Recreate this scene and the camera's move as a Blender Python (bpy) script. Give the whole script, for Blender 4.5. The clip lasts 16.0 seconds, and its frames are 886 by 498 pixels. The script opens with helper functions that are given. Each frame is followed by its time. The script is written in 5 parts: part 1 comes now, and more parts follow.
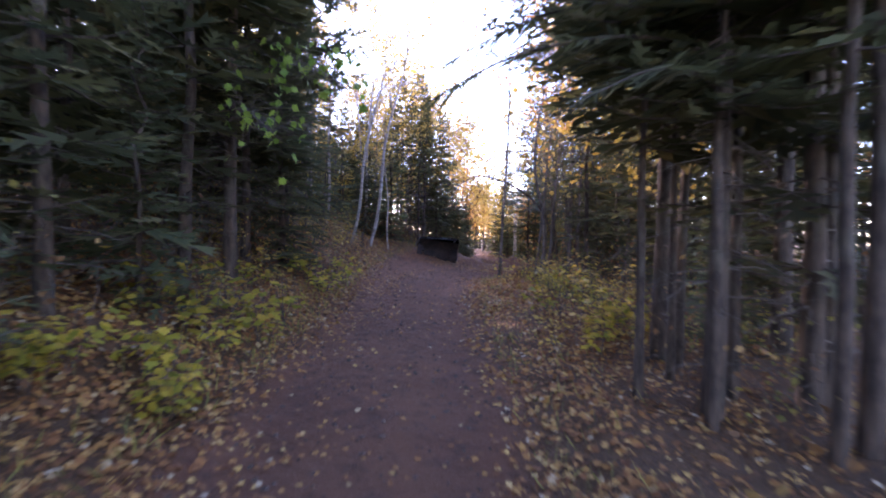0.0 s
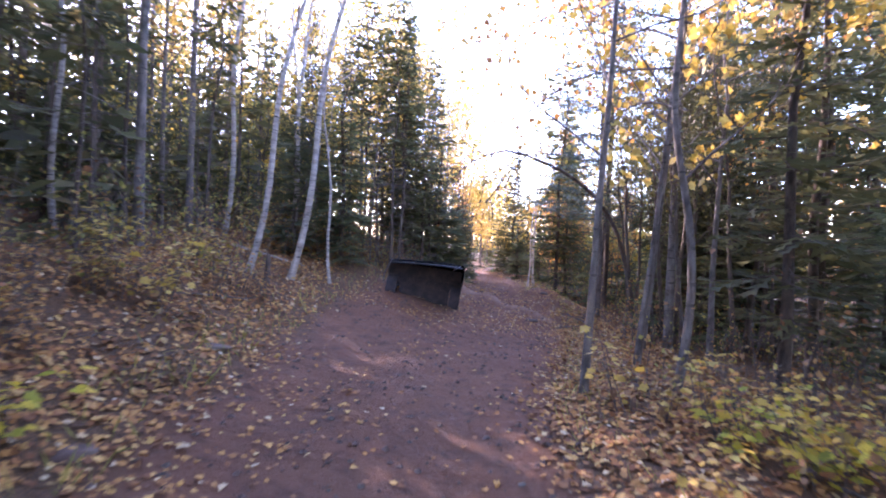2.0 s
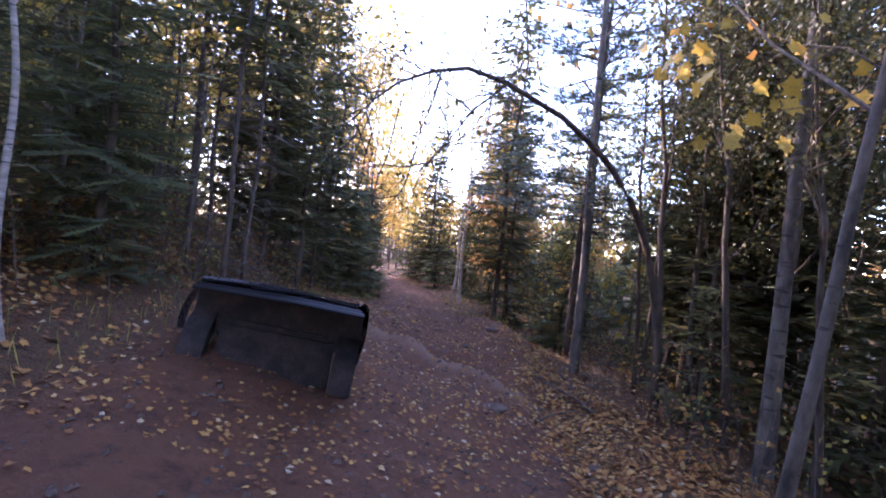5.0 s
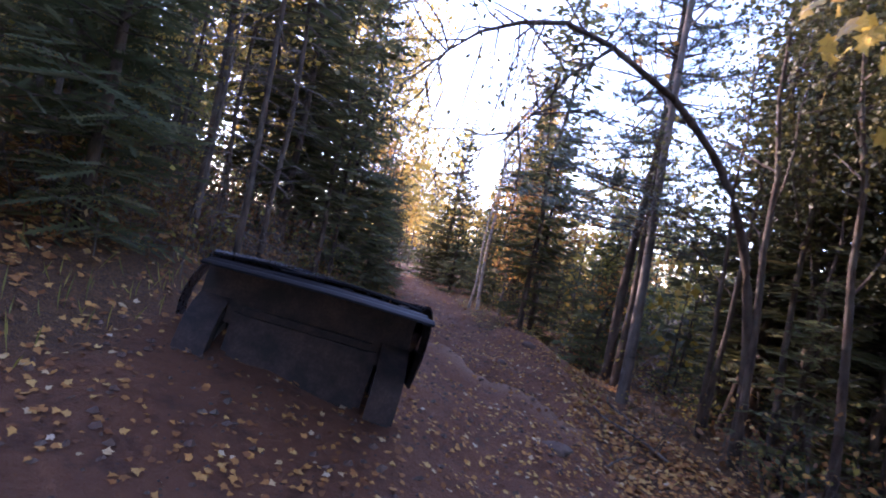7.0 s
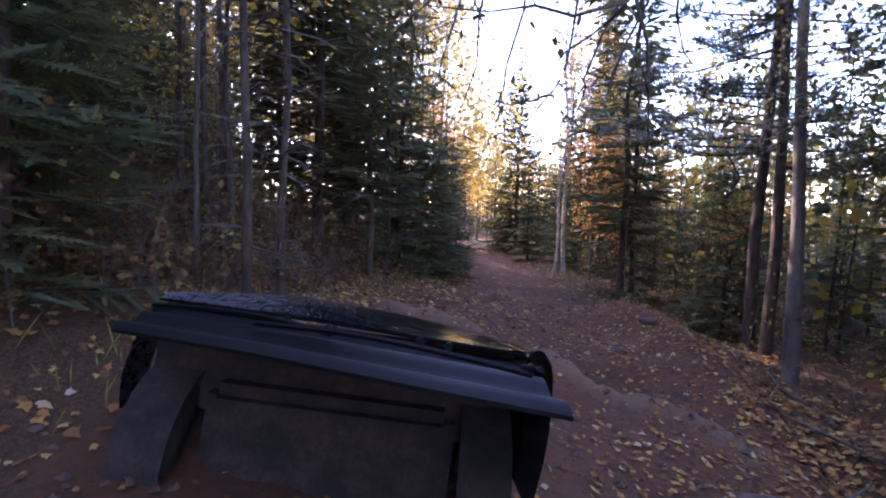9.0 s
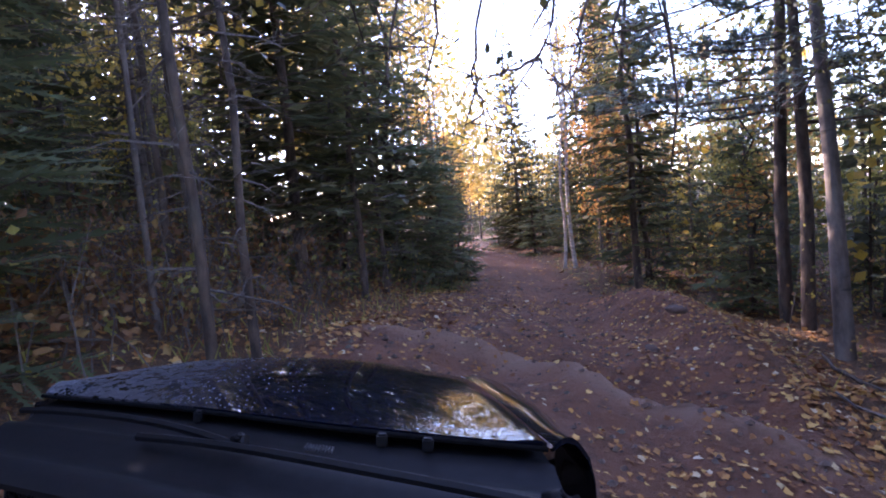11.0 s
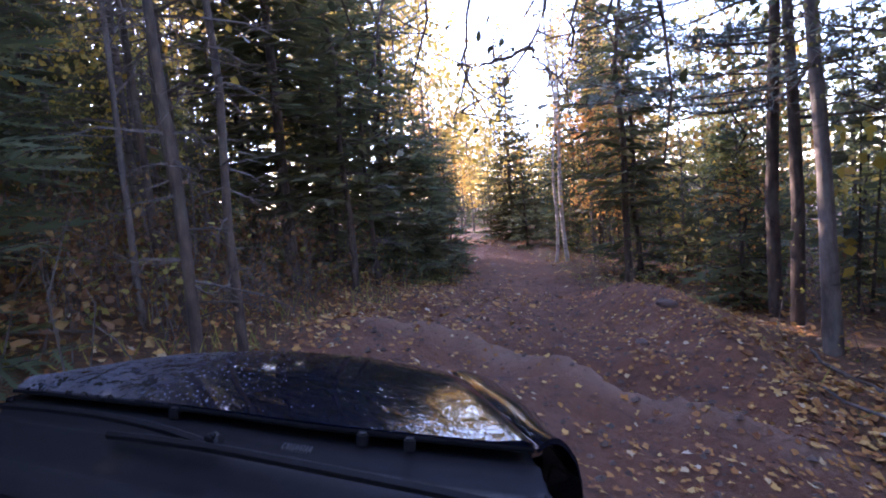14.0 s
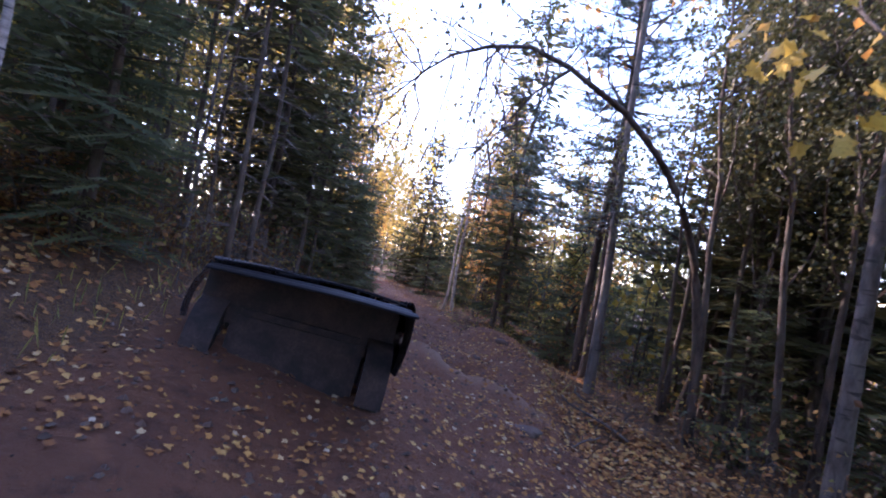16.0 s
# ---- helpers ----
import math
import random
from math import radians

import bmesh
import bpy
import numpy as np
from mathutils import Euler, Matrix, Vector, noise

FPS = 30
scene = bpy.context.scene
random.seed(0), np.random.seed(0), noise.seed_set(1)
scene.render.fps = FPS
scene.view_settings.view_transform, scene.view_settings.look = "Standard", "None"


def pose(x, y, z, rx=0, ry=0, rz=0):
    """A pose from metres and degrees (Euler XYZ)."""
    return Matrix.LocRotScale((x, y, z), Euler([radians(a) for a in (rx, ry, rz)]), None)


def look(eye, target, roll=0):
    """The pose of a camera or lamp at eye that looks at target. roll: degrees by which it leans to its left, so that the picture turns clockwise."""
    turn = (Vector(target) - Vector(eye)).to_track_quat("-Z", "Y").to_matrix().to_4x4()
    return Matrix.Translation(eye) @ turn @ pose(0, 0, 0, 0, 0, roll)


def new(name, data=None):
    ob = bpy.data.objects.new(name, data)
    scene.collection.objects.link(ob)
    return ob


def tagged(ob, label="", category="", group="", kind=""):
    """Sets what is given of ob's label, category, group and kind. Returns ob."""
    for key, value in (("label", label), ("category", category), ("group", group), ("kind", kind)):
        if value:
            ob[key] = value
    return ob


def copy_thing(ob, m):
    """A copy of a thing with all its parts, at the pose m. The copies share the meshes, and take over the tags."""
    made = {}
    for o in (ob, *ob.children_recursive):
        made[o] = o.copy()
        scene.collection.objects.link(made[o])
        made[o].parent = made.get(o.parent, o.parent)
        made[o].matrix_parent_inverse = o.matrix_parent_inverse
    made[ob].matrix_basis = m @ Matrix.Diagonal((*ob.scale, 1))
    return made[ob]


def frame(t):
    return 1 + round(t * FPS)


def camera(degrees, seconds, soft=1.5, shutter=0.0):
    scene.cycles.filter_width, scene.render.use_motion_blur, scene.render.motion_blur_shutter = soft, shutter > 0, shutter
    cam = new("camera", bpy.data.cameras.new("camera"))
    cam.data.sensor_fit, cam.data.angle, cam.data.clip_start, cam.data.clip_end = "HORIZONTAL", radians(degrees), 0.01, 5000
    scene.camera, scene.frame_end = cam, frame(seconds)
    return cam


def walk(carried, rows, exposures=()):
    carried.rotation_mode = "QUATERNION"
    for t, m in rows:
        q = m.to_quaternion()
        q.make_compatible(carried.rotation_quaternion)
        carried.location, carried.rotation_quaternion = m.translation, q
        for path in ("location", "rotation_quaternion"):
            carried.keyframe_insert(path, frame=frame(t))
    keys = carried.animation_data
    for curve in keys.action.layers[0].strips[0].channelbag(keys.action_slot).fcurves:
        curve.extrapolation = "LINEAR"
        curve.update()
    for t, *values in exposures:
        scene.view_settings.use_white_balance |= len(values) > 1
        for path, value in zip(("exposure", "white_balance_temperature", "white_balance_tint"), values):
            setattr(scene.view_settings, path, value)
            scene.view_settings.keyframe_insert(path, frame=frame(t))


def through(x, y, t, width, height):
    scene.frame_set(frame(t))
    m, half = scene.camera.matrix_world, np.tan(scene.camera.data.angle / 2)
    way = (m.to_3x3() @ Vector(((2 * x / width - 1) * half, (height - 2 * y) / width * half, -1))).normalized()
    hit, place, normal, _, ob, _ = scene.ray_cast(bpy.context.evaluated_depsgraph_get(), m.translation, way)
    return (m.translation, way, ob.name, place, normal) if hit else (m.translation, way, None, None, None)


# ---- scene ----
cam = camera(80.4, 16.0, 1.9, 0.3)
METRES, EYE, TILT, LEAN, TURN = 22.0, 1.6, -1.4, -1.2, 0.0
ROWS = [
    (0.0, 0.0, 0.0, 0.0, -0.0, 0.0, 0.0),
    (0.5, -0.0033, 0.1223, 0.0086, 1.25, 0.43, -1.26),
    (1.0, -0.0048, 0.2303, 0.0145, 1.24, 0.2, -0.38),
    (1.5, -0.0078, 0.332, 0.0213, 0.81, 0.52, -0.53),
    (2.0, -0.0067, 0.4183, 0.0279, -1.67, 0.44, -1.17),
    (2.5, -0.0026, 0.4947, 0.0332, -3.91, -0.09, -1.36),
    (3.0, 0.0043, 0.5572, 0.0375, -6.44, -0.28, -1.05),
    (3.5, 0.0099, 0.6058, 0.0411, -8.49, -0.24, -3.09),
    (4.0, 0.0172, 0.644, 0.0434, -10.04, -0.42, -2.81),
    (6.5, -0.004, 0.7178, 0.0316, -14.51, 1.81, -7.55),
    (7.0, -0.0044, 0.7393, 0.0324, -11.66, 0.65, -10.07),
    (7.5, -0.0036, 0.758, 0.0329, -8.92, 0.09, -9.34),
    (8.0, -0.0035, 0.7797, 0.0343, -6.37, -0.33, -9.17),
    (8.5, 0.0, 0.8004, 0.0348, -4.94, -1.46, -5.32),
    (9.0, 0.005, 0.8142, 0.0359, -4.38, -3.18, -0.24),
    (11.5, 0.0136, 0.8466, 0.0384, -3.73, -2.95, 7.66),
    (12.0, 0.0147, 0.8506, 0.0387, -3.59, -3.33, 8.53),
    (12.5, 0.0137, 0.8498, 0.0386, -3.79, -2.8, 7.6),
    (13.0, 0.0142, 0.8506, 0.0387, -3.7, -3.1, 7.91),
    (13.5, 0.014, 0.8496, 0.0386, -3.82, -3.15, 7.57),
    (14.0, 0.0134, 0.8433, 0.038, -4.68, -3.94, 6.37),
    (14.5, 0.0112, 0.827, 0.0375, -5.93, -5.67, 1.86),
    (15.0, -0.0028, 0.7901, 0.0344, -9.68, -0.02, -11.63),
    (15.5, -0.0049, 0.7532, 0.0328, -12.55, 0.21, -8.76),
    (16.0, -0.0111, 0.7201, 0.0314, -14.73, 1.54, -9.01),
]
walk(cam, [(t, pose(0, 0, EYE, TILT, LEAN, TURN) @ pose(METRES * x, METRES * y, METRES * z, 90 + pitch, roll, yaw)) for t, x, y, z, yaw, pitch, roll in ROWS],
     [(0.0, 3.25, 6450, 45), (0.5, 3.8, 6450, 45), (0.8, 4.1, 6400, 45), (2.5, 4.15, 6350, 45), (4.2, 3.85, 6200, 45), (6.3, 3.4, 6250, 46), (9.0, 3.45, 6400, 46), (12.0, 3.8, 6250, 45), (14.0, 3.75, 6250, 45), (16.0, 3.4, 6100, 45)])

# ---- world, sun ----
SUN_AZ, SUN_EL = radians(-36), radians(24)   # the sun stands ahead and to the left, behind the trees
world = bpy.data.worlds.new("world")
scene.world = world
world.use_nodes = True
wn = world.node_tree
sky = wn.nodes.new("ShaderNodeTexSky")
sky.sky_type, sky.sun_disc = "NISHITA", False
sky.sun_elevation, sky.sun_rotation = SUN_EL, SUN_AZ
sky.air_density, sky.dust_density, sky.ozone_density = 1.0, 0.2, 3.0
wn.links.new(sky.outputs[0], wn.nodes["Background"].inputs[0])
wn.nodes["Background"].inputs[1].default_value = 0.15
sun = new("sun", bpy.data.lights.new("sun", "SUN"))
sun.data.energy, sun.data.angle, sun.data.color = 2.0, radians(0.6), (1.0, 0.91, 0.78)
to_sun = Vector((math.sin(SUN_AZ) * math.cos(SUN_EL), math.cos(SUN_AZ) * math.cos(SUN_EL), math.sin(SUN_EL)))
sun.matrix_world = look((0, 0, 60), Vector((0, 0, 60)) - to_sun)


# ---- materials ----
def nodes_of(name):
    m = bpy.data.materials.new(name)
    m.use_nodes = True
    nt = m.node_tree
    return m, nt, nt.nodes["Principled BSDF"]


def ramp(nt, source, stops):
    r = nt.nodes.new("ShaderNodeValToRGB")
    while len(r.color_ramp.elements) < len(stops):
        r.color_ramp.elements.new(0.5)
    for e, (p, c) in zip(r.color_ramp.elements, stops):
        e.position, e.color = p, (*c, 1)
    nt.links.new(source, r.inputs[0])
    return r.outputs[0]


def noise_tex(nt, scale, detail=4, rough=0.6, vector=None, stretch=None):
    n = nt.nodes.new("ShaderNodeTexNoise")
    n.inputs["Scale"].default_value, n.inputs["Detail"].default_value, n.inputs["Roughness"].default_value = scale, detail, rough
    if vector is None:
        vector = nt.nodes.new("ShaderNodeTexCoord").outputs["Object"]
    if stretch:
        mp = nt.nodes.new("ShaderNodeMapping")
        mp.inputs["Scale"].default_value = stretch
        nt.links.new(vector, mp.inputs[0])
        vector = mp.outputs[0]
    nt.links.new(vector, n.inputs["Vector"])
    return n.outputs["Fac"]


def mix(nt, fac, a, b, blend="MIX"):
    n = nt.nodes.new("ShaderNodeMix")
    n.data_type, n.blend_type = "RGBA", blend
    for sock, v in ((n.inputs[0], fac), (n.inputs[6], a), (n.inputs[7], b)):
        if hasattr(v, "is_linked"):
            nt.links.new(v, sock)
        else:
            sock.default_value = v if isinstance(v, float) else (*v, 1)
    return n.outputs[2]


def bump(nt, b, height, strength, distance=0.02):
    n = nt.nodes.new("ShaderNodeBump")
    n.inputs["Strength"].default_value, n.inputs["Distance"].default_value = strength, distance
    nt.links.new(height, n.inputs["Height"])
    nt.links.new(n.outputs[0], b.inputs["Normal"])


def bark(name, dark, light, scale=14, stretch=(1, 1, 0.18), spots=None):
    m, nt, b = nodes_of(name)
    f = noise_tex(nt, scale, 6, 0.65, stretch=stretch)
    c = ramp(nt, f, [(0.35, dark), (0.65, light)])
    if spots:
        s = noise_tex(nt, 9, 3, 0.5, stretch=(0.35, 0.35, 2.2))
        c = mix(nt, ramp(nt, s, [(0.60, (0, 0, 0)), (0.66, (1, 1, 1))]), c, spots)
    moss = noise_tex(nt, 2.3, 3, 0.6)
    c = mix(nt, ramp(nt, moss, [(0.5, (0, 0, 0)), (0.75, (0.5, 0.5, 0.5))]), c, (0.12, 0.13, 0.09))
    nt.links.new(c, b.inputs["Base Color"])
    b.inputs["Roughness"].default_value = 0.9
    bump(nt, b, f, 0.7, 0.03)
    return m


def leafy(name, stops, rough=0.55, through=0.35):
    """Foliage: a colour of its own for every leaf or spray, and light that passes through it."""
    m, nt, b = nodes_of(name)
    geo = nt.nodes.new("ShaderNodeNewGeometry")
    c = ramp(nt, geo.outputs["Random Per Island"], stops)
    info = nt.nodes.new("ShaderNodeObjectInfo")
    hue = nt.nodes.new("ShaderNodeHueSaturation")
    mr = nt.nodes.new("ShaderNodeMapRange")
    mr.inputs[3].default_value, mr.inputs[4].default_value = 0.75, 1.25
    nt.links.new(info.outputs["Random"], mr.inputs[0])
    nt.links.new(mr.outputs[0], hue.inputs["Value"])
    nt.links.new(c, hue.inputs["Color"])
    spots = noise_tex(nt, 40, 2, 0.6)
    c = mix(nt, ramp(nt, spots, [(0.55, (0, 0, 0)), (0.8, (0.6, 0.6, 0.6))]), hue.outputs[0], (0.10, 0.06, 0.03))
    nt.links.new(c, b.inputs["Base Color"])
    b.inputs["Roughness"].default_value = rough
    b.inputs["Specular IOR Level"].default_value = 0.3
    tr = nt.nodes.new("ShaderNodeBsdfTranslucent")
    nt.links.new(c, tr.inputs[0])
    mx = nt.nodes.new("ShaderNodeMixShader")
    mx.inputs[0].default_value = through
    nt.links.new(b.outputs[0], mx.inputs[1])
    nt.links.new(tr.outputs[0], mx.inputs[2])
    nt.links.new(mx.outputs[0], nt.nodes["Material Output"].inputs[0])
    return m


SPRUCE = leafy("spruce_needles", [(0, (0.060, 0.066, 0.030)), (0.5, (0.090, 0.098, 0.040)), (0.9, (0.135, 0.130, 0.050)), (1, (0.150, 0.120, 0.048))], 0.7, 0.5)
FIR = leafy("fir_needles", [(0, (0.068, 0.088, 0.042)), (0.6, (0.104, 0.128, 0.058)), (1, (0.16, 0.155, 0.062))], 0.7, 0.5)
PINE = leafy("pine_needles", [(0, (0.055, 0.085, 0.070)), (1, (0.11, 0.14, 0.095))], 0.5, 0.4)
YELLOW = leafy("yellow_leaves", [(0, (0.30, 0.20, 0.04)), (0.4, (0.50, 0.33, 0.05)), (0.8, (0.62, 0.42, 0.10)), (1, (0.35, 0.33, 0.09))], 0.5, 0.5)
GREENLEAF = leafy("green_maple_leaves", [(0, (0.12, 0.22, 0.03)), (1, (0.26, 0.36, 0.05))], 0.5, 0.5)
ORANGE = leafy("orange_leaves", [(0, (0.30, 0.12, 0.04)), (0.5, (0.55, 0.26, 0.06)), (1, (0.60, 0.38, 0.10))], 0.5, 0.5)
OLIVE = leafy("olive_leaves", [(0, (0.14, 0.15, 0.04)), (0.5, (0.26, 0.24, 0.06)), (1, (0.42, 0.34, 0.08))], 0.5, 0.45)
GREENGOLD = leafy("yellow_green_maple_leaves", [(0, (0.24, 0.26, 0.040)), (0.4, (0.44, 0.38, 0.05)), (0.8, (0.58, 0.42, 0.055)), (1, (0.50, 0.27, 0.05))], 0.8, 0.55)
ALDERLEAF = leafy("alder_leaves", [(0, (0.045, 0.055, 0.022)), (0.7, (0.10, 0.10, 0.035)), (1, (0.22, 0.18, 0.05))], 0.5, 0.3)
BROWNLEAF = leafy("withered_leaves", [(0, (0.13, 0.065, 0.03)), (0.6, (0.27, 0.135, 0.05)), (1, (0.40, 0.25, 0.08))], 0.7, 0.3)
LITTER = leafy("fallen_leaves", [(0, (0.17, 0.065, 0.026)), (0.4, (0.36, 0.15, 0.045)), (0.7, (0.52, 0.245, 0.065)), (0.92, (0.62, 0.37, 0.11)), (1, (0.56, 0.44, 0.29))], 0.75, 0.2)
DARKBARK = bark("conifer_bark", (0.026, 0.018, 0.012), (0.115, 0.078, 0.052), 11, (1, 1, 0.35))
GREYBARK = bark("grey_bark", (0.045, 0.036, 0.028), (0.185, 0.148, 0.115), 9, (1, 1, 0.4), (0.045, 0.036, 0.028))
BIRCHBARK = bark("birch_bark", (0.18, 0.152, 0.122), (0.40, 0.345, 0.28), 6, (0.5, 0.5, 2.0), (0.05, 0.045, 0.04))
DEADWOOD = bark("dead_twigs", (0.060, 0.046, 0.036), (0.155, 0.125, 0.098), 30)


# ---- the lie of the land ----
def smooth(y, ys, vs):
    """Values between the given ones, with soft bends."""
    a = np.asarray(y, float)
    return sum(np.interp(a + d, ys, vs) for d in (-1.2, -0.4, 0.4, 1.2)) / 4


def centre(y):
    return smooth(y, (-40, 8, 14, 18, 22, 26, 30, 36, 44, 52, 70), (-0.5, -0.55, -0.5, 0.3, 1.2, 2.1, 2.8, 3.0, 1.6, -1.5, -9))


def half(y):
    return smooth(y, (-40, 9, 14, 19, 24, 29, 60), (1.2, 1.2, 1.5, 2.1, 1.85, 1.1, 1.1))


def hash2(x, y, f, seed=0.0):
    """Soft bumps from a few crossed waves; no two places alike within the view."""
    return (np.sin(x * f * 1.0 + 1.7 * np.sin(y * f * 0.73 + seed) + seed) * np.sin(y * f * 1.13 + 1.3 * np.sin(x * f * 0.61 + 2 * seed) + 0.7 * seed)
            + 0.5 * np.sin(x * f * 2.3 + y * f * 1.7 + 3 * seed) * np.sin(y * f * 2.6 - x * f * 1.1 + seed))


def step(v, a, b):
    t = np.clip((np.asarray(v, float) - a) / (b - a), 0, 1)
    return t * t * (3 - 2 * t)


def lip_at(x, y):
    """How far a place lies behind the clay lip."""
    return (y - 23.05 + np.where(x > 0.75, 0.8, 0.3) * (x - 0.75)) / 1.15


def heap_at(x, y):
    """Where the bare heap of earth lies."""
    return np.exp(-((x - 3.45) / 0.85) ** 4 - ((y - 24.5) / 2.0) ** 4)


def ground(x, y):
    x, y = np.asarray(x, float), np.asarray(y, float)
    u, w = x - centre(y), half(y)
    z = smooth(y, (-60, 0, 5, 10, 13, 16, 19, 21, 22, 24, 26, 30, 36, 60, 200), (-2.4, 0, 0.2, 0.42, 0.56, 0.5, 0.48, 0.62, 0.66, 0.5, 0.35, 0.2, 0.2, 0.4, 0.4))
    z = z + smooth(y, (0, 12, 17, 21, 26, 30, 34), (-0.03, -0.05, -0.14, -0.25, -0.22, -0.08, 0)) * np.clip(u, -2.6, 2.2)
    left, right = np.maximum(-u - w, 0), np.maximum(u - w, 0)
    bank = smooth(y, (-10, 4, 14, 20, 26, 34), (0.5, 0.7, 0.8, 0.5, 0.35, 0.3))
    z = z + bank * step(left, 0, 2.6) + 0.10 * np.minimum(np.maximum(left - 1.2, 0), 14)
    z = z + 0.12 * step(right, 0, 0.8) - smooth(y, (0, 12, 20, 30, 45), (0.03, 0.06, 0.11, 0.06, 0.02)) * np.minimum(np.maximum(right - 0.8, 0), 14)
    road = 1 - step(np.abs(u) - w, -0.35, 0.25)
    # two wheel tracks, and washed-out holes and lumps where the way is rough
    rut = np.exp(-((u - 0.62) / 0.22) ** 2) + np.exp(-((u + 0.75) / 0.22) ** 2)
    z = z - 0.05 * rut * road
    rough = np.exp(-((y - 24) / 4.5) ** 2) * np.exp(-(u / 3.0) ** 2)
    z = z + rough * (0.06 * hash2(x, y, 2.1, 0.4) + 0.03 * hash2(x, y, 4.7, 1.4) + 0.016 * hash2(x, y, 9.3, 2.4))
    ridge = lip_at(x, y)                       # a clay lip that runs across the way, with a washed-out drop behind it
    z = z + 0.15 * np.exp(-(ridge / 0.17) ** 2) * step(x, -0.5, 0.5) * (1 - step(x, 2.3, 2.9))
    z = z - 0.17 * np.exp(-((ridge - 0.55) / 0.40) ** 2) * step(x, 0.5, 1.5) * (1 - step(x, 2.3, 2.9)) - 0.14 * np.exp(-((x - 0.35) / 0.3) ** 2 - ((y - 24.6) / 0.35) ** 2)
    z = z + 0.60 * np.exp(-((x - 3.6) / 0.7) ** 2 - ((y - 25.4) / 1.3) ** 2) + 0.38 * np.exp(-((x - 3.3) / 0.45) ** 2 - ((y - 23.3) / 1.1) ** 2)      # heap of earth beside the way
    z = z + 0.04 * hash2(x, y, 1.1, 1.9) * (1 - road) + 0.012 * hash2(x, y, 5.3, 0.9) + 0.25 * hash2(x, y, 0.13, 2.2) * step(np.abs(u), 8, 30)
    return z


# ---- building ----
class Mesh:
    """Collects vertices and faces; each face has a material slot."""

    def __init__(self):
        self.v, self.f, self.s = [], [], []

    def add(self, verts, faces, slot=0):
        n = len(self.v)
        self.v.extend(tuple(p) for p in verts)
        self.f.extend(tuple(n + i for i in f) for f in faces)
        self.s.extend([slot] * len(faces))

    def tube(self, pts, radii, sides=6, slot=0):
        pts = [Vector(p) for p in pts]
        n, verts, faces = len(pts), [], []
        for i, p in enumerate(pts):
            d = (pts[min(i + 1, n - 1)] - pts[max(i - 1, 0)]).normalized()
            a = d.orthogonal().normalized() if abs(d.z) < 0.9 else Vector((1, 0, 0)).cross(d).normalized()
            b = d.cross(a)
            for k in range(sides):
                t = 2 * math.pi * k / sides
                verts.append(p + (a * math.cos(t) + b * math.sin(t)) * radii[i])
        for i in range(n - 1):
            for k in range(sides):
                faces.append((i * sides + k, i * sides + (k + 1) % sides, (i + 1) * sides + (k + 1) % sides, (i + 1) * sides + k))
        faces.append(tuple(range(sides))[::-1])
        faces.append(tuple((n - 1) * sides + k for k in range(sides)))
        self.add(verts, faces, slot)

    def kite(self, p, d, side, length, width, slot=0, fold=0.0):
        """A small leaf or spray: a bent kite from p along d."""
        up = d.cross(side)
        q = p + d * (length * 0.45) + up * fold
        self.add((p, q + side * (width / 2), p + d * length, q - side * (width / 2)), ((0, 1, 2, 3),), slot)

    def leaf(self, p, d, side, size, lobes, fold=0.12, slot=0):
        """A lobed leaf: its outline as one face, slightly cupped."""
        up = d.cross(side)
        self.add([p + d * (size * a) + side * (size * b) + up * (size * fold * abs(b) * 1.5) for a, b in lobes], (tuple(range(len(lobes))),), slot)

    def data(self, name, *mats, flat=True):
        m = bpy.data.meshes.new(name)
        m.from_pydata(self.v, [], self.f)
        for k in mats:
            m.materials.append(k)
        if len(mats) > 1:
            m.polygons.foreach_set("material_index", self.s)
        if not flat:
            m.polygons.foreach_set("use_smooth", [True] * len(self.f))
        m.update()
        return m


def part(name, mesh, mats, parent, label="", flat=True):
    ob = new(name, mesh.data(name, *mats, flat=flat))
    ob.parent = parent
    return tagged(ob, label)


def thing(name, label, category, group="", kind=""):
    return tagged(new(name), label, category, group, kind)


def jitter(r, s=1.0):
    return Vector((r.gauss(0, s), r.gauss(0, s), r.gauss(0, s)))


# ---- ground ----
def spread(lo, hi, fine, far):
    """Grid lines: even inside, wider and wider outside."""
    mid = list(np.arange(lo, hi, fine))
    out, s = [], fine
    p = hi
    while p < far:
        out.append(p)
        s *= 1.18
        p += s
    low, s, p = [], fine, lo
    while p > -far:
        s *= 1.18
        p -= s
        low.append(p)
    return np.array(low[::-1] + mid + out)


gx, gy = spread(-4, 5.5, 0.125, 900), spread(0, 31, 0.125, 900)
X, Y = np.meshgrid(gx, gy)
Z = ground(X, Y)
nx, ny = len(gx), len(gy)
gm = bpy.data.meshes.new("ground")
idx = np.arange(nx * ny).reshape(ny, nx)
quads = np.stack([idx[:-1, :-1], idx[:-1, 1:], idx[1:, 1:], idx[1:, :-1]], -1).reshape(-1, 4)
gm.from_pydata(np.stack([X, Y, Z], -1).reshape(-1, 3).tolist(), [], quads.tolist())
clay = gm.attributes.new("clay", "FLOAT", "POINT")
lip = lip_at(X, Y)
clay.data.foreach_set("value", (0.85 * np.exp(-(lip / 0.22) ** 2) * step(X, -0.6, 0.3) * (1 - step(X, 2.6, 3.3)) * np.clip(0.75 + 0.5 * hash2(X, Y, 3.1, 0.8), 0, 1)).reshape(-1))
bare = gm.attributes.new("bare", "FLOAT", "POINT")
edge = np.abs(X - centre(Y)) - half(Y) + 0.12 * hash2(X, Y, 1.7, 0.3)
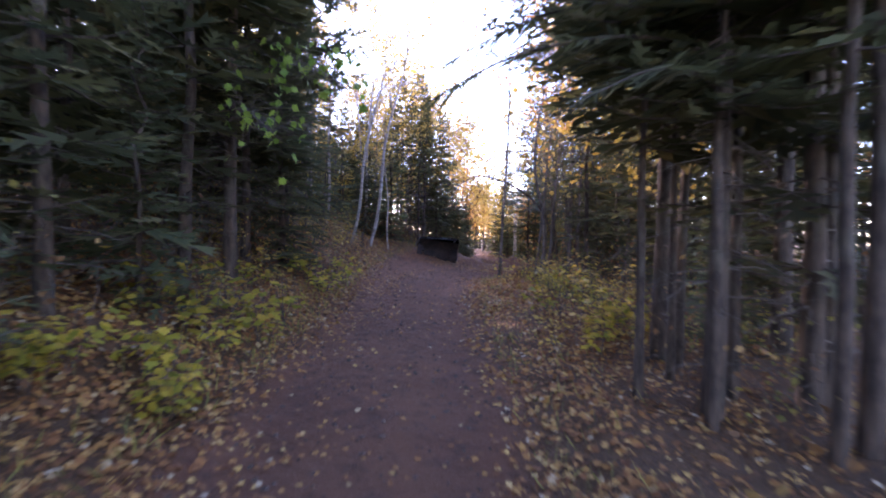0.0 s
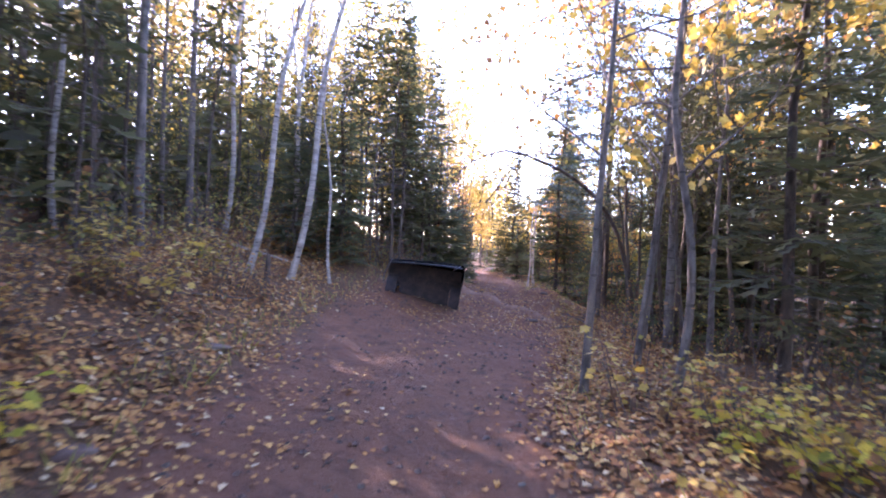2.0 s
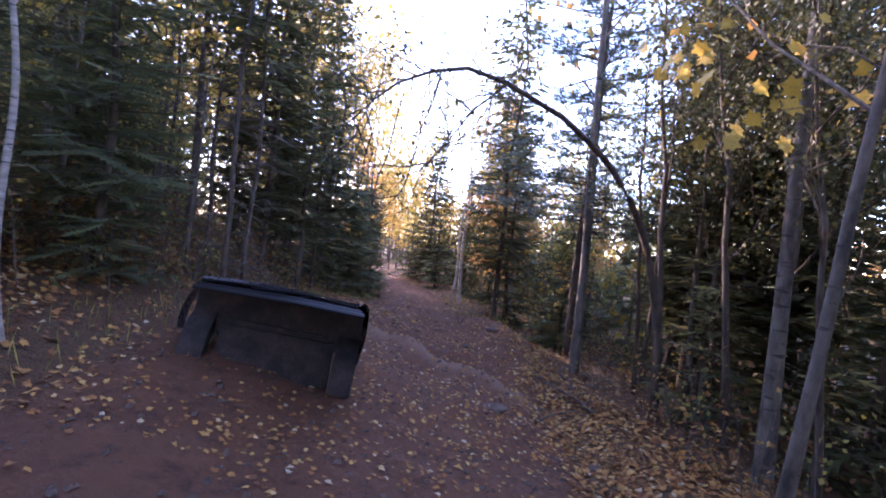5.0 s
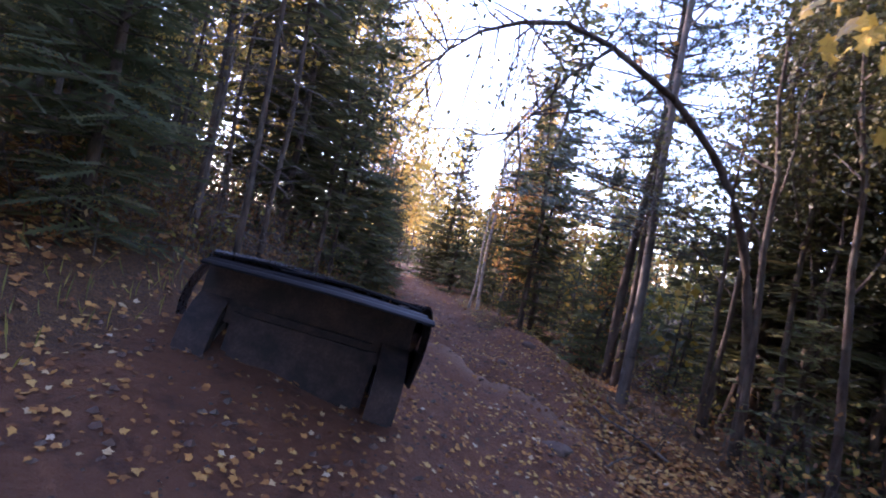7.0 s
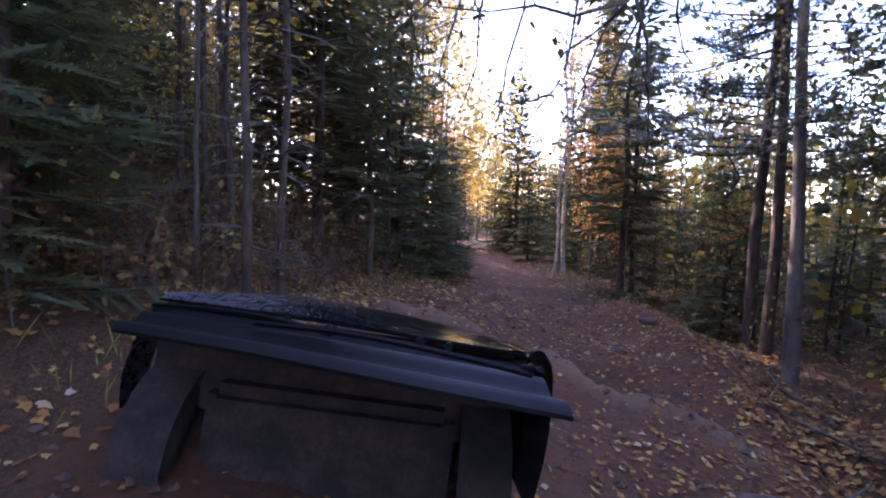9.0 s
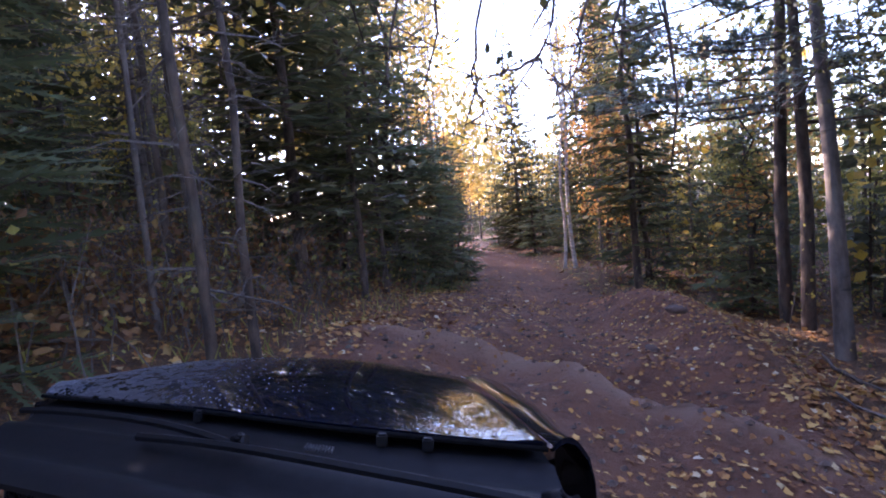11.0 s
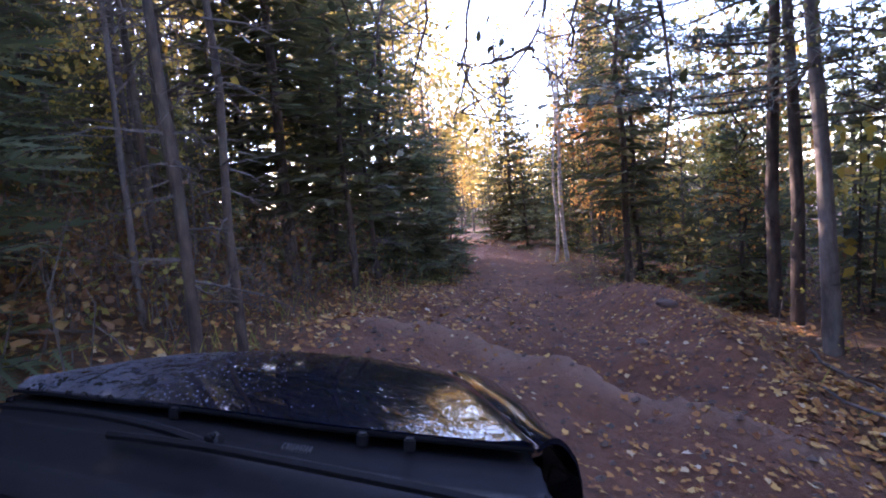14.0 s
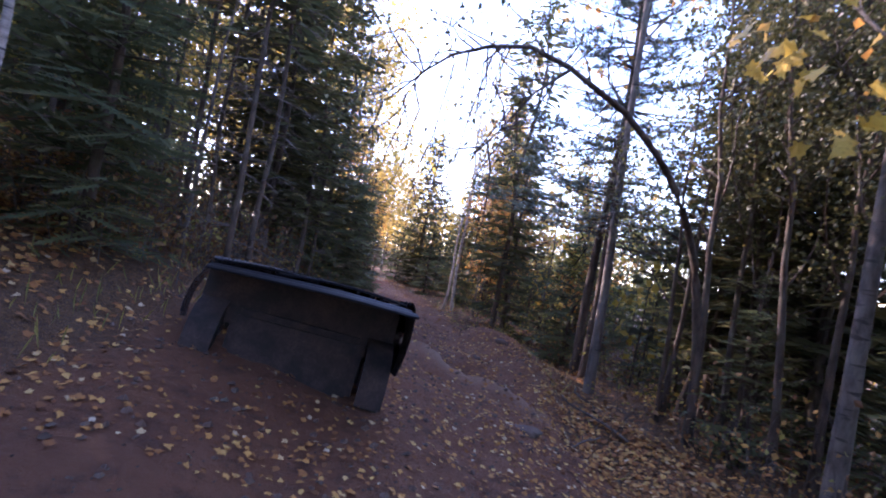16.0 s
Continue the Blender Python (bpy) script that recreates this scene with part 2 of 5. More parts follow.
bare.data.foreach_set("value", np.maximum(1 - step(edge, -0.3, 0.25), heap_at(X, Y)).reshape(-1))
gm.polygons.foreach_set("use_smooth", [True] * len(quads))
m, nt, b = nodes_of("forest_floor_and_dirt")
at = nt.nodes.new("ShaderNodeAttribute")
at.attribute_name = "bare"
n1, n2, n3 = noise_tex(nt, 1.1, 6, 0.65), noise_tex(nt, 16, 8, 0.7), noise_tex(nt, 70, 4, 0.7)
dirt = mix(nt, ramp(nt, n1, [(0.35, (0, 0, 0)), (0.7, (1, 1, 1))]), (0.135, 0.046, 0.018), (0.235, 0.094, 0.042))
dirt = mix(nt, ramp(nt, n2, [(0.3, (0, 0, 0)), (0.7, (1, 1, 1))]), dirt, (0.195, 0.078, 0.034))
dirt = mix(nt, ramp(nt, noise_tex(nt, 4.5, 7, 0.7), [(0.50, (0, 0, 0)), (0.68, (0.85, 0.85, 0.85))]), dirt, (0.066, 0.025, 0.011))
dirt = mix(nt, ramp(nt, n3, [(0.62, (0, 0, 0)), (0.72, (0.8, 0.8, 0.8))]), dirt, (0.22, 0.14, 0.085))
cl = nt.nodes.new("ShaderNodeAttribute")
cl.attribute_name = "clay"
dirt = mix(nt, cl.outputs["Fac"], dirt, (0.34, 0.20, 0.13))
duff = mix(nt, ramp(nt, n2, [(0.35, (0, 0, 0)), (0.65, (1, 1, 1))]), (0.045, 0.024, 0.012), (0.14, 0.065, 0.022))
duff = mix(nt, ramp(nt, n3, [(0.5, (0, 0, 0)), (0.65, (1, 1, 1))]), duff, (0.24, 0.115, 0.032))
nt.links.new(mix(nt, at.outputs["Fac"], duff, dirt), b.inputs["Base Color"])
b.inputs["Roughness"].default_value = 0.92
rubble = nt.nodes.new("ShaderNodeMath")
rubble.operation = "MULTIPLY_ADD"
rubble.inputs[1].default_value = 0.35
nt.links.new(n3, rubble.inputs[0])
nt.links.new(n2, rubble.inputs[2])
bump(nt, b, rubble.outputs[0], 1.0, 0.08)
gm.materials.append(m)
tagged(new("ground", gm), "reddish dirt track through leaf-strewn forest floor", "ground", "", "structure")


MAPLE = ((0, 0), (-0.06, 0.28), (0.20, 0.26), (0.30, 0.55), (0.48, 0.34), (0.62, 0.36), (0.66, 0.16), (1.0, 0), (0.66, -0.16), (0.62, -0.36), (0.48, -0.34), (0.30, -0.55), (0.20, -0.26), (-0.06, -0.28))
OVAL = ((0, 0), (0.25, 0.26), (0.6, 0.24), (1.0, 0), (0.6, -0.22), (0.25, -0.27))


def feather_outline(teeth, wide):
    """The outline of a flat spray: broad side shoots along a stalk, longest near the foot."""
    one = [(0, 0)]
    for k in range(teeth):
        f = 0.88 * k / teeth
        one += [(f + 0.03, 0.02), (f + 1.15 / teeth, wide * (1 - 0.6 * f)), (f + 0.80 / teeth, 0.03)]
    one = [(min(a, 0.97), b) for a, b in one]
    return tuple(one + [(1.0, 0)] + [(a - 0.015, -b) for a, b in one[:0:-1]])


COARSE_SPRAY, FINE_SPRAY = feather_outline(3, 0.20), feather_outline(8, 0.14)
STAR = ((0, 0), (0.12, 0.34), (0.30, 0.30), (0.42, 0.50), (0.58, 0.22), (1.0, 0.03), (0.60, -0.20), (0.45, -0.52), (0.30, -0.28), (0.10, -0.36))


def along(path, f):
    """A point at share f of a smooth curve through the path's points."""
    n = len(path) - 1
    i = min(int(f * n), n - 1)
    t = f * n - i
    p0, p1, p2, p3 = (Vector(path[max(0, min(n, j))]) for j in (i - 1, i, i + 1, i + 2))
    return 0.5 * ((2 * p1) + (p2 - p0) * t + (2 * p0 - 5 * p1 + 4 * p2 - p3) * t * t + (3 * p1 - p0 - 3 * p2 + p3) * t ** 3)


# ---- conifers ----
def conifer(seed, height, radius, bare_to, droop, fine, needle, name, label, trunk_r=None, thin=1.0, gap=0.2, boughs=6, twigs=True, feather=None):
    """Spruce or fir: a straight tapered trunk, whorls of boughs with flat side sprays, dead twigs below."""
    r = random.Random(seed)
    top = thing(name, label, "tree", "forest conifers")
    tr = trunk_r or height * 0.0095
    t = Mesh()
    bend = [Vector((r.gauss(0, 0.02), r.gauss(0, 0.02), 0)) * i for i in range(9)]
    pts = [Vector((0, 0, height * i / 8)) + bend[i] * (i < 8) for i in range(9)]
    t.tube([Vector((0, 0, -0.4))] + pts, [tr * 1.35] + [tr * (1.15 if i == 0 else 1) * (1 - 0.96 * i / 8) + 0.004 for i in range(9)], 9)
    part("trunk", t, (DARKBARK,), top, flat=False)
    dead = Mesh()
    z = 0.4
    while twigs and z < bare_to + 0.8:
        for _ in range(r.randint(1, 3)):
            a, l = r.uniform(0, 6.28), r.uniform(0.15, 0.75) * min(1.1, radius)
            d = Vector((math.cos(a), math.sin(a), r.uniform(-0.35, 0.15)))
            p = Vector((0, 0, z))
            q = p + d * l * 0.6 + jitter(r, 0.03)
            e = q + (d + Vector((0, 0, -0.25))) * l * 0.4
            dead.tube((p, q, e), (0.011, 0.007, 0.002), 3)
            for k in range(5):
                o = p.lerp(e, r.uniform(0.3, 1))
                dead.tube((o, o + (d + jitter(r, 0.6)) * 0.3 * r.random()), (0.004, 0.0015), 3)
        z += r.uniform(0.10, 0.24)
    if dead.v:
        tagged(part("dead_twig", dead, (DEADWOOD,), top), kind="stuff")
    c = Mesh()
    z = bare_to
    up = Vector((0, 0, 1))
    while z < height - 0.05:
        s = (z - bare_to) / (height - bare_to)
        reach = radius * ((1 - s) ** 0.85) * (0.6 + 0.4 * min(1, s * 6)) + 0.08
        n = boughs if s < 0.8 else max(4, boughs - 2)
        a0 = r.uniform(0, 6.28)
        for k in range(n):
            if r.random() > thin:
                continue
            a = a0 + 6.28 * k / n + r.gauss(0, 0.25)
            l = reach * r.uniform(0.55, 1.15)
            out = Vector((math.cos(a), math.sin(a), 0))
            rise = 0.55 * s - droop * (1 - s) + r.gauss(0, 0.08)
            p0 = Vector((0, 0, z + r.uniform(-0.1, 0.1)))
            mid = p0 + out * l * 0.55 + up * (l * rise * 0.55)
            tip = p0 + out * l + up * (l * (rise + 0.12))
            c.tube((p0, mid, tip), (0.006 + 0.008 * l, 0.004 + 0.004 * l, 0.002), 3, 1)
            side = out.cross(up)
            count = max(3, int(l / fine))
            for j in range(count):
                f = 0.12 + 0.88 * j / count + r.uniform(-0.03, 0.03)
                p = p0.lerp(mid, f / 0.55) if f < 0.55 else mid.lerp(tip, (f - 0.55) / 0.45)
                for sg in (-1, 1):
                    ll = (0.50 * l * (1 - f) ** 0.8 + 0.10) * r.uniform(0.65, 1.25)
                    d = (out * r.uniform(0.4, 0.9) + side * sg + up * r.uniform(-0.45, 0.15)).normalized()
                    flat = d.cross(Vector((r.gauss(0, 0.45), r.gauss(0, 0.45), 1))).normalized()
                    if feather:
                        c.leaf(p, d, flat, ll * 1.15, feather, -0.08)
                    elif fine > 0.09 or ll < 0.12:
                        c.kite(p, d, flat, ll, min(0.58 * fine + 0.035, 0.32 * ll + 0.02), 0, -0.02)
                    else:
                        c.kite(p, d, flat, ll, 0.03)
                        for i in range(int(ll / 0.085)):
                            q = p + d * (i * 0.085 + 0.02)
                            for s2 in (-1, 1):
                                e = (d * 0.75 + flat * s2 * 0.8).normalized()
                                c.kite(q, e, e.cross(d.cross(flat)).normalized(), 0.11 * (1.2 - i * 0.085 / ll), 0.036)
            c.kite(tip - out * 0.06, (out + up * 0.1).normalized(), side, 0.14, 0.06)
        z += r.uniform(0.8, 1.25) * gap
    part("crown", c, (needle, DARKBARK), top)
    return top


def pine(seed, height, radius, bare_to, name, label):
    """White pine: stout trunk, long flat boughs that end in soft tufts of long needles."""
    r = random.Random(seed)
    top = thing(name, label, "tree", "forest pines")
    t = Mesh()
    pts = [Vector((0.05 * math.sin(i * 1.3 + seed), 0.05 * math.cos(i * 1.1), height * i / 8)) for i in range(9)]
    t.tube([Vector((0, 0, -0.4))] + pts, [0.115] + [0.092 * (1 - 0.88 * i / 8) for i in range(9)], 10)
    part("trunk", t, (DARKBARK,), top, flat=False)
    c = Mesh()
    z = bare_to
    while z < height:
        s = (z - bare_to) / (height - bare_to)
        for k in range(5):
            if r.random() < 0.15:
                continue
            a = r.uniform(0, 6.28)
            l = radius * (1.05 - 0.75 * s) * r.uniform(0.5, 1.1)
            out = Vector((math.cos(a), math.sin(a), 0))
            p0 = Vector((0, 0, z + r.uniform(-0.15, 0.15)))
            mid = p0 + out * l * 0.5 + Vector((0, 0, r.uniform(-0.12, 0.10) * l))
            tip = mid + out * l * 0.5 + Vector((0, 0, r.uniform(0.0, 0.2) * l)) + jitter(r, 0.06)
            c.tube((p0, mid, tip), (0.022, 0.013, 0.004), 4, 1)
            side = out.cross(Vector((0, 0, 1)))
            for j in range(int(11 * l / 1.5) + 3):
                f = r.uniform(0.25, 1.0)
                p = p0.lerp(mid, f * 2) if f < 0.5 else mid.lerp(tip, f * 2 - 1)
                q = p + side * r.uniform(-0.5, 0.5) * l * 0.55 * (1.15 - f) + out * 0.2 * r.random() + Vector((0, 0, r.uniform(-0.03, 0.10)))
                c.tube((p, q), (0.005, 0.002), 3, 1)
                for _ in range(12):
                    d = (out * 0.5 + Vector((r.gauss(0, 0.7), r.gauss(0, 0.7), r.gauss(0.35, 0.5)))).normalized()
                    c.kite(q - d * 0.01, d, d.orthogonal().normalized(), r.uniform(0.11, 0.20), 0.016)
        z += r.uniform(0.25, 0.45)
    part("crown", c, (PINE, DARKBARK), top)
    return top


# ---- broadleaf trees ----
def limb(r, wood, tips, p, d, length, radius, level, wander=0.22, lift=0.12):
    """A branching limb; the ends of its twigs are gathered in tips."""
    pts, rad, n = [p], [radius], (5, 4, 3)[level]
    for i in range(n):
        d = (d + jitter(r, wander) + Vector((0, 0, lift))).normalized()
        p = p + d * (length / n)
        pts.append(p)
        rad.append(radius * (1 - 0.75 * (i + 1) / n))
        if level < 2 and i >= 1 and r.random() < 0.9:
            limb(r, wood, tips, p, (d * 0.6 + jitter(r, 0.55)).normalized(), length * r.uniform(0.35, 0.6), rad[-1] * 0.6, level + 1, wander, lift)
        if level == 2 or i >= 1:
            tips.append((p, d))
    wood.tube(pts, rad, 5 if level == 0 else 3, 0)


def broadleaf(seed, height, trunk_r, first, per_tip, size, leaves, barkmat, name, label, lean=(0, 0), reach=0.28, fork=9, shape=None, loose=0.16, wave=0.0):
    r = random.Random(seed)
    top = thing(name, label, "tree", "forest broadleaf trees")
    t, tips, crown = Mesh(), [], Mesh()
    pts = []
    for i in range(9):
        f = i / 8
        pts.append(Vector((lean[0] * height * f ** 1.2 + r.gauss(0, 0.05) * f, lean[1] * height * f ** 1.2 + r.gauss(0, 0.05) * f, height * f)))
    if wave:
        pts = [pts[i // 4].lerp(pts[min(8, i // 4 + 1)], (i % 4) / 4) for i in range(33)]
        pts = [p + Vector((wave * math.sin(math.pi * p.z / 2.5), 0.3 * wave * math.sin(p.z), 0)) for p in pts]
    n = len(pts) - 1
    t.tube([Vector((0, 0, -0.4))] + pts, [trunk_r * 1.5] + [trunk_r * (1.2 if i == 0 else 1) * (1 - 0.85 * i / n) for i in range(n + 1)], 9)
    part("trunk", t, (barkmat,), top, flat=False)
    pts = pts[::n // 8]
    for k in range(fork):
        f = first + (0.97 - first) * (k + r.random()) / fork
        p = pts[int(f * 8)].lerp(pts[min(8, int(f * 8) + 1)], f * 8 - int(f * 8))
        a = r.uniform(0, 6.28)
        wood = Mesh()
        limb(r, wood, tips, p, Vector((math.cos(a), math.sin(a), r.uniform(0.3, 1.0))).normalized(), height * reach * (1.15 - 0.5 * f), trunk_r * 0.35, 0)
        part("limb", wood, (barkmat,), top)
    for p, d in tips:
        for _ in range(per_tip if per_tip >= 1 else int(r.random() < per_tip)):
            q = p + jitter(r, loose)
            e = (jitter(r) + Vector((0, 0, -0.4))).normalized()
            s = e.cross(jitter(r)).normalized()
            l = size * r.uniform(0.7, 1.3)
            if shape:
                crown.leaf(q, e, s, l, shape)
            else:
                crown.kite(q, e, s, l, l * 0.85, 0, 0.1 * l)
    if crown.v:
        part("crown", crown, (leaves,), top)
    return top


def shrub(seed, height, stems, count, size, leaves, name, label, shape=MAPLE):
    """A knee-high maple seedling clump: thin stems, big flat leaves held level."""
    r = random.Random(seed)
    top = thing(name, label, "shrub", "roadside undergrowth")
    foliage = Mesh()
    stem = Mesh()
    for _ in range(stems):
        a = r.uniform(0, 6.28)
        d = Vector((0.35 * math.cos(a), 0.35 * math.sin(a), 1))
        p = Vector((r.gauss(0, 0.12), r.gauss(0, 0.12), -0.05))
        h = height * r.uniform(0.55, 1.1)
        q, e = p + d * h * 0.55 + jitter(r, 0.02), p + d * h + jitter(r, 0.04)
        stem.tube((p, q, e), (0.007, 0.005, 0.002), 4)
        for k in range(count // stems):
            f = r.uniform(0.35, 1.0)
            o = p.lerp(q, f / 0.55) if f < 0.55 else q.lerp(e, (f - 0.55) / 0.45)
            b = r.uniform(0, 6.28)
            out = Vector((math.cos(b), math.sin(b), r.uniform(-0.1, 0.4)))
            w = o + out * r.uniform(0.06, 0.20)
            stem.tube((o, w), (0.003, 0.0015), 3)
            n = Vector((r.gauss(0, 0.35), r.gauss(0, 0.35), 1)).normalized()
            ld = (out + Vector((0, 0, -0.5))).normalized()
            sd = n.cross(ld).normalized()
            foliage.leaf(w, ld, sd, size * r.uniform(0.65, 1.25), shape, r.uniform(-0.25, 0.1))
    tagged(part("stem", stem, (DEADWOOD,), top), kind="stuff")
    part("foliage", foliage, (leaves,), top)
    return top


def set_on_ground(ob, x, y, turn=0.0, scale=1.0, tilt=(0, 0)):
    ob.matrix_basis = pose(x, y, float(ground(x, y)) - 0.03, tilt[0], tilt[1], turn) @ Matrix.Scale(scale, 4)
    return ob


def another(ob, x, y, turn=0.0, scale=1.0, tilt=(0, 0), label=""):
    c = copy_thing(ob, Matrix.Identity(4))
    set_on_ground(c, x, y, turn, scale, tilt)
    if label:
        c["label"] = label
    placed.append((x, y))
    return c


placed = []
# the first of each kind stands where one is seen
fir = set_on_ground(conifer(12, 7.5, 1.9, 0.15, 0.16, 0.165, FIR, "fir_tree", "dense dark green balsam fir with boughs to the ground", gap=0.30, boughs=6, twigs=False, feather=FINE_SPRAY), -2.1, 21.0, 0, 0.72)
spruce = set_on_ground(conifer(11, 10.5, 2.1, 0.3, 0.28, 0.11, SPRUCE, "spruce_tree", "tall narrow dark green spruce beside the track", gap=0.24), 4.6, 38.5, 0, 0.8)
tall = set_on_ground(conifer(13, 12.5, 1.9, 1.6, 0.22, 0.155, SPRUCE, "spruce_tree", "tall spruce with bare dead lower twigs", 0.11, 0.85, gap=0.29), -5.4, 9.4)
lanky = set_on_ground(conifer(14, 10.0, 1.5, 1.5, 0.15, 0.155, SPRUCE, "spruce_tree", "lanky forest spruce with thin crown", 0.06, 0.72, gap=0.29), -4.6, 6.4)
near_spruce = set_on_ground(conifer(27, 11.0, 1.7, 1.1, 0.2, 0.22, SPRUCE, "spruce_tree", "dark spruce with drooping boughs close to the track", 0.085, 0.66, gap=0.50, boughs=6, feather=COARSE_SPRAY), 5.6, 9.2)
young = set_on_ground(conifer(15, 3.0, 1.05, 0.1, 0.12, 0.22, FIR, "fir_sapling", "small bushy green fir sapling", gap=0.26, twigs=False, feather=COARSE_SPRAY), 0.7, 28.4)
bristle = set_on_ground(conifer(17, 8.0, 0.9, 3.2, 0.1, 0.14, SPRUCE, "spruce_tree", "slim spruce pole bristling with dead grey twigs", 0.032, 0.7, gap=0.26), -1.05, 21.9)
far_spruce = set_on_ground(conifer(18, 11.0, 2.0, 0.6, 0.25, 0.195, SPRUCE, "spruce_tree", "distant dark green spruce", gap=0.52, boughs=6, twigs=False), 8.5, 44)
far_fir = set_on_ground(conifer(19, 8.5, 2.0, 0.2, 0.15, 0.195, FIR, "fir_tree", "distant bluish green fir", gap=0.5, boughs=6, twigs=False), -3.5, 44)
low_fir = set_on_ground(conifer(20, 2.6, 1.1, 0.1, 0.1, 0.3, FIR, "fir_sapling", "low dark fir in the shade", gap=0.36, boughs=6, twigs=False), -8.5, 16)
far_aspen = set_on_ground(broadleaf(28, 10.0, 0.075, 0.2, 5, 0.16, YELLOW, GREYBARK, "aspen_tree", "distant aspen full of golden leaves", fork=7, loose=0.38), 3.4, 53)
far_maple = set_on_ground(broadleaf(29, 8.0, 0.07, 0.2, 5, 0.17, ORANGE, GREYBARK, "maple_tree", "distant maple full of orange leaves", fork=7, loose=0.38), 1.6, 56)
pine_tree = set_on_ground(pine(16, 13.0, 2.3, 2.9, "pine_tree", "tall white pine with long tufted boughs"), 5.30, 25.2)
birch = set_on_ground(broadleaf(21, 11.0, 0.065, 0.36, 4, 0.078, YELLOW, BIRCHBARK, "birch_tree", "slender pale birch with sparse yellow leaves", (0.06, 0.0), wave=0.09), -2.6, 18.7)
aspen = set_on_ground(broadleaf(22, 10.0, 0.075, 0.25, 7, 0.085, YELLOW, GREYBARK, "aspen_tree", "aspen with golden yellow autumn leaves", fork=9), 6.8, 36)
maple = set_on_ground(broadleaf(23, 8.0, 0.07, 0.22, 7, 0.10, ORANGE, GREYBARK, "maple_tree", "young maple with orange autumn leaves", fork=12), 2.2, 49)
sparse = set_on_ground(broadleaf(24, 8.5, 0.045, 0.25, 3, 0.085, ORANGE, GREYBARK, "maple_tree", "thin maple with few withered orange leaves"), 1.62, 14.9, 0, 1.0, (0, 2))
olive = set_on_ground(broadleaf(25, 6.0, 0.04, 0.15, 4, 0.095, OLIVE, GREYBARK, "understorey_tree", "slim understorey tree with olive yellow leaves", fork=11), 8, 30)
bigmaple = set_on_ground(broadleaf(26, 6.5, 0.05, 0.35, 1, 0.15, YELLOW, GREYBARK, "maple_tree", "leaning young maple with large golden leaves", (0.02, 0.0), 0.3, 8, MAPLE, 0.12), 2.98, 16.8, 0, 1.0, (0, 4))
seedling = set_on_ground(shrub(31, 0.75, 5, 40, 0.15, GREENGOLD, "maple_seedling", "knee-high maple seedlings with yellow-green leaves"), -2.5, 5.6)
golden = set_on_ground(shrub(32, 0.9, 4, 36, 0.12, YELLOW, "maple_seedling", "knee-high maple seedlings with golden leaves"), 2.4, 10.2)
brown_bush = set_on_ground(shrub(33, 0.6, 5, 44, 0.09, BROWNLEAF, "withered_bush", "low withered bush with brown leaves", OVAL), -2.2, 13.5)
olive_bush = set_on_ground(shrub(34, 0.9, 6, 60, 0.09, OLIVE, "leafy_bush", "low bush with olive green leaves", OVAL), 1.9, 8.2)
for o in (fir, spruce, tall, lanky, young, bristle, far_spruce, far_fir, pine_tree, birch, aspen, maple, sparse, olive, bigmaple):
    placed.append(tuple(o.matrix_basis.translation[:2]))
placed.append((5.6, 9.2))

# trees that are known singly, in the order of the drive
another(fir, 0.1, 27.7, 140, 0.92)
another(tall, -0.9, 24.3, 250, 0.60, (0, 0), "spruce with bare lower twigs at the edge of the track")
another(lanky, -0.35, 25.2, 80, 0.72)
another(bristle, -1.5, 23.0, 300, 0.85)
another(bristle, -2.4, 24.1, 200, 0.9)
another(young, -3.0, 20.3, 30, 1.0)
another(fir, -3.3, 23.0, 80, 0.8)
pole = set_on_ground(conifer(48, 9.5, 1.3, 2.9, 0.2, 0.17, SPRUCE, "spruce_tree", "slim dark spruce pole with a bare lower trunk", 0.05, 0.8, gap=0.36, boughs=5, twigs=False), 2.55, 5.6)
placed.append((2.55, 5.6))
for x, y, s in ((2.7, 3.5, 1.0), (2.1, 4.0, 0.9), (1.75, 4.6, 0.8), (3.0, 3.6, 1.4), (2.7, 4.8, 1.0), (2.3, 5.2, 0.8), (3.4, 4.6, 1.2)):
    another(pole, x, y, 40 * y, s)
# added out of view behind the start, only to keep skylight off the trunks
for x, y, s in ((2.7, -0.6, 1.0), (-3.0, -0.9, 1.0), (2.5, -3.4, 1.1), (-2.8, -4.0, 1.1)):
    another(far_spruce, x, y, 50 * y, s, (0, 0), "added spruce out of view behind the start, for shade")
another(near_spruce, 3.2, 4.5, 70, 1.1)
overhang = set_on_ground(conifer(45, 12.0, 2.7, 3.0, 0.16, 0.17, SPRUCE, "spruce_tree", "tall dark spruce with long boughs hanging over the track", 0.10, 0.8, gap=0.46, boughs=6, feather=COARSE_SPRAY), 2.6, 6.2)
placed.append((2.6, 6.2))
over_right = another(overhang, 2.25, 4.3, 301, 0.85)
another(fir, -3.2, 10.4, 120, 0.95, (0, 0), "large dark fir with boughs to the ground")
over_left = another(overhang, -3.2, 7.9, 553, 0.95)
another(overhang, 4.3, 6.6, 462, 1.1)
for x, y, s in ((-3.0, 2.6, 0.9), (-3.3, 5.7, 1.1), (-4.2, 7.9, 1.1), (-4.0, 4.0, 1.2), (3.9, 7.2, 1.0), (-3.7, 10.4, 1.0)):
    another(young, x, y, 60 * y, s)
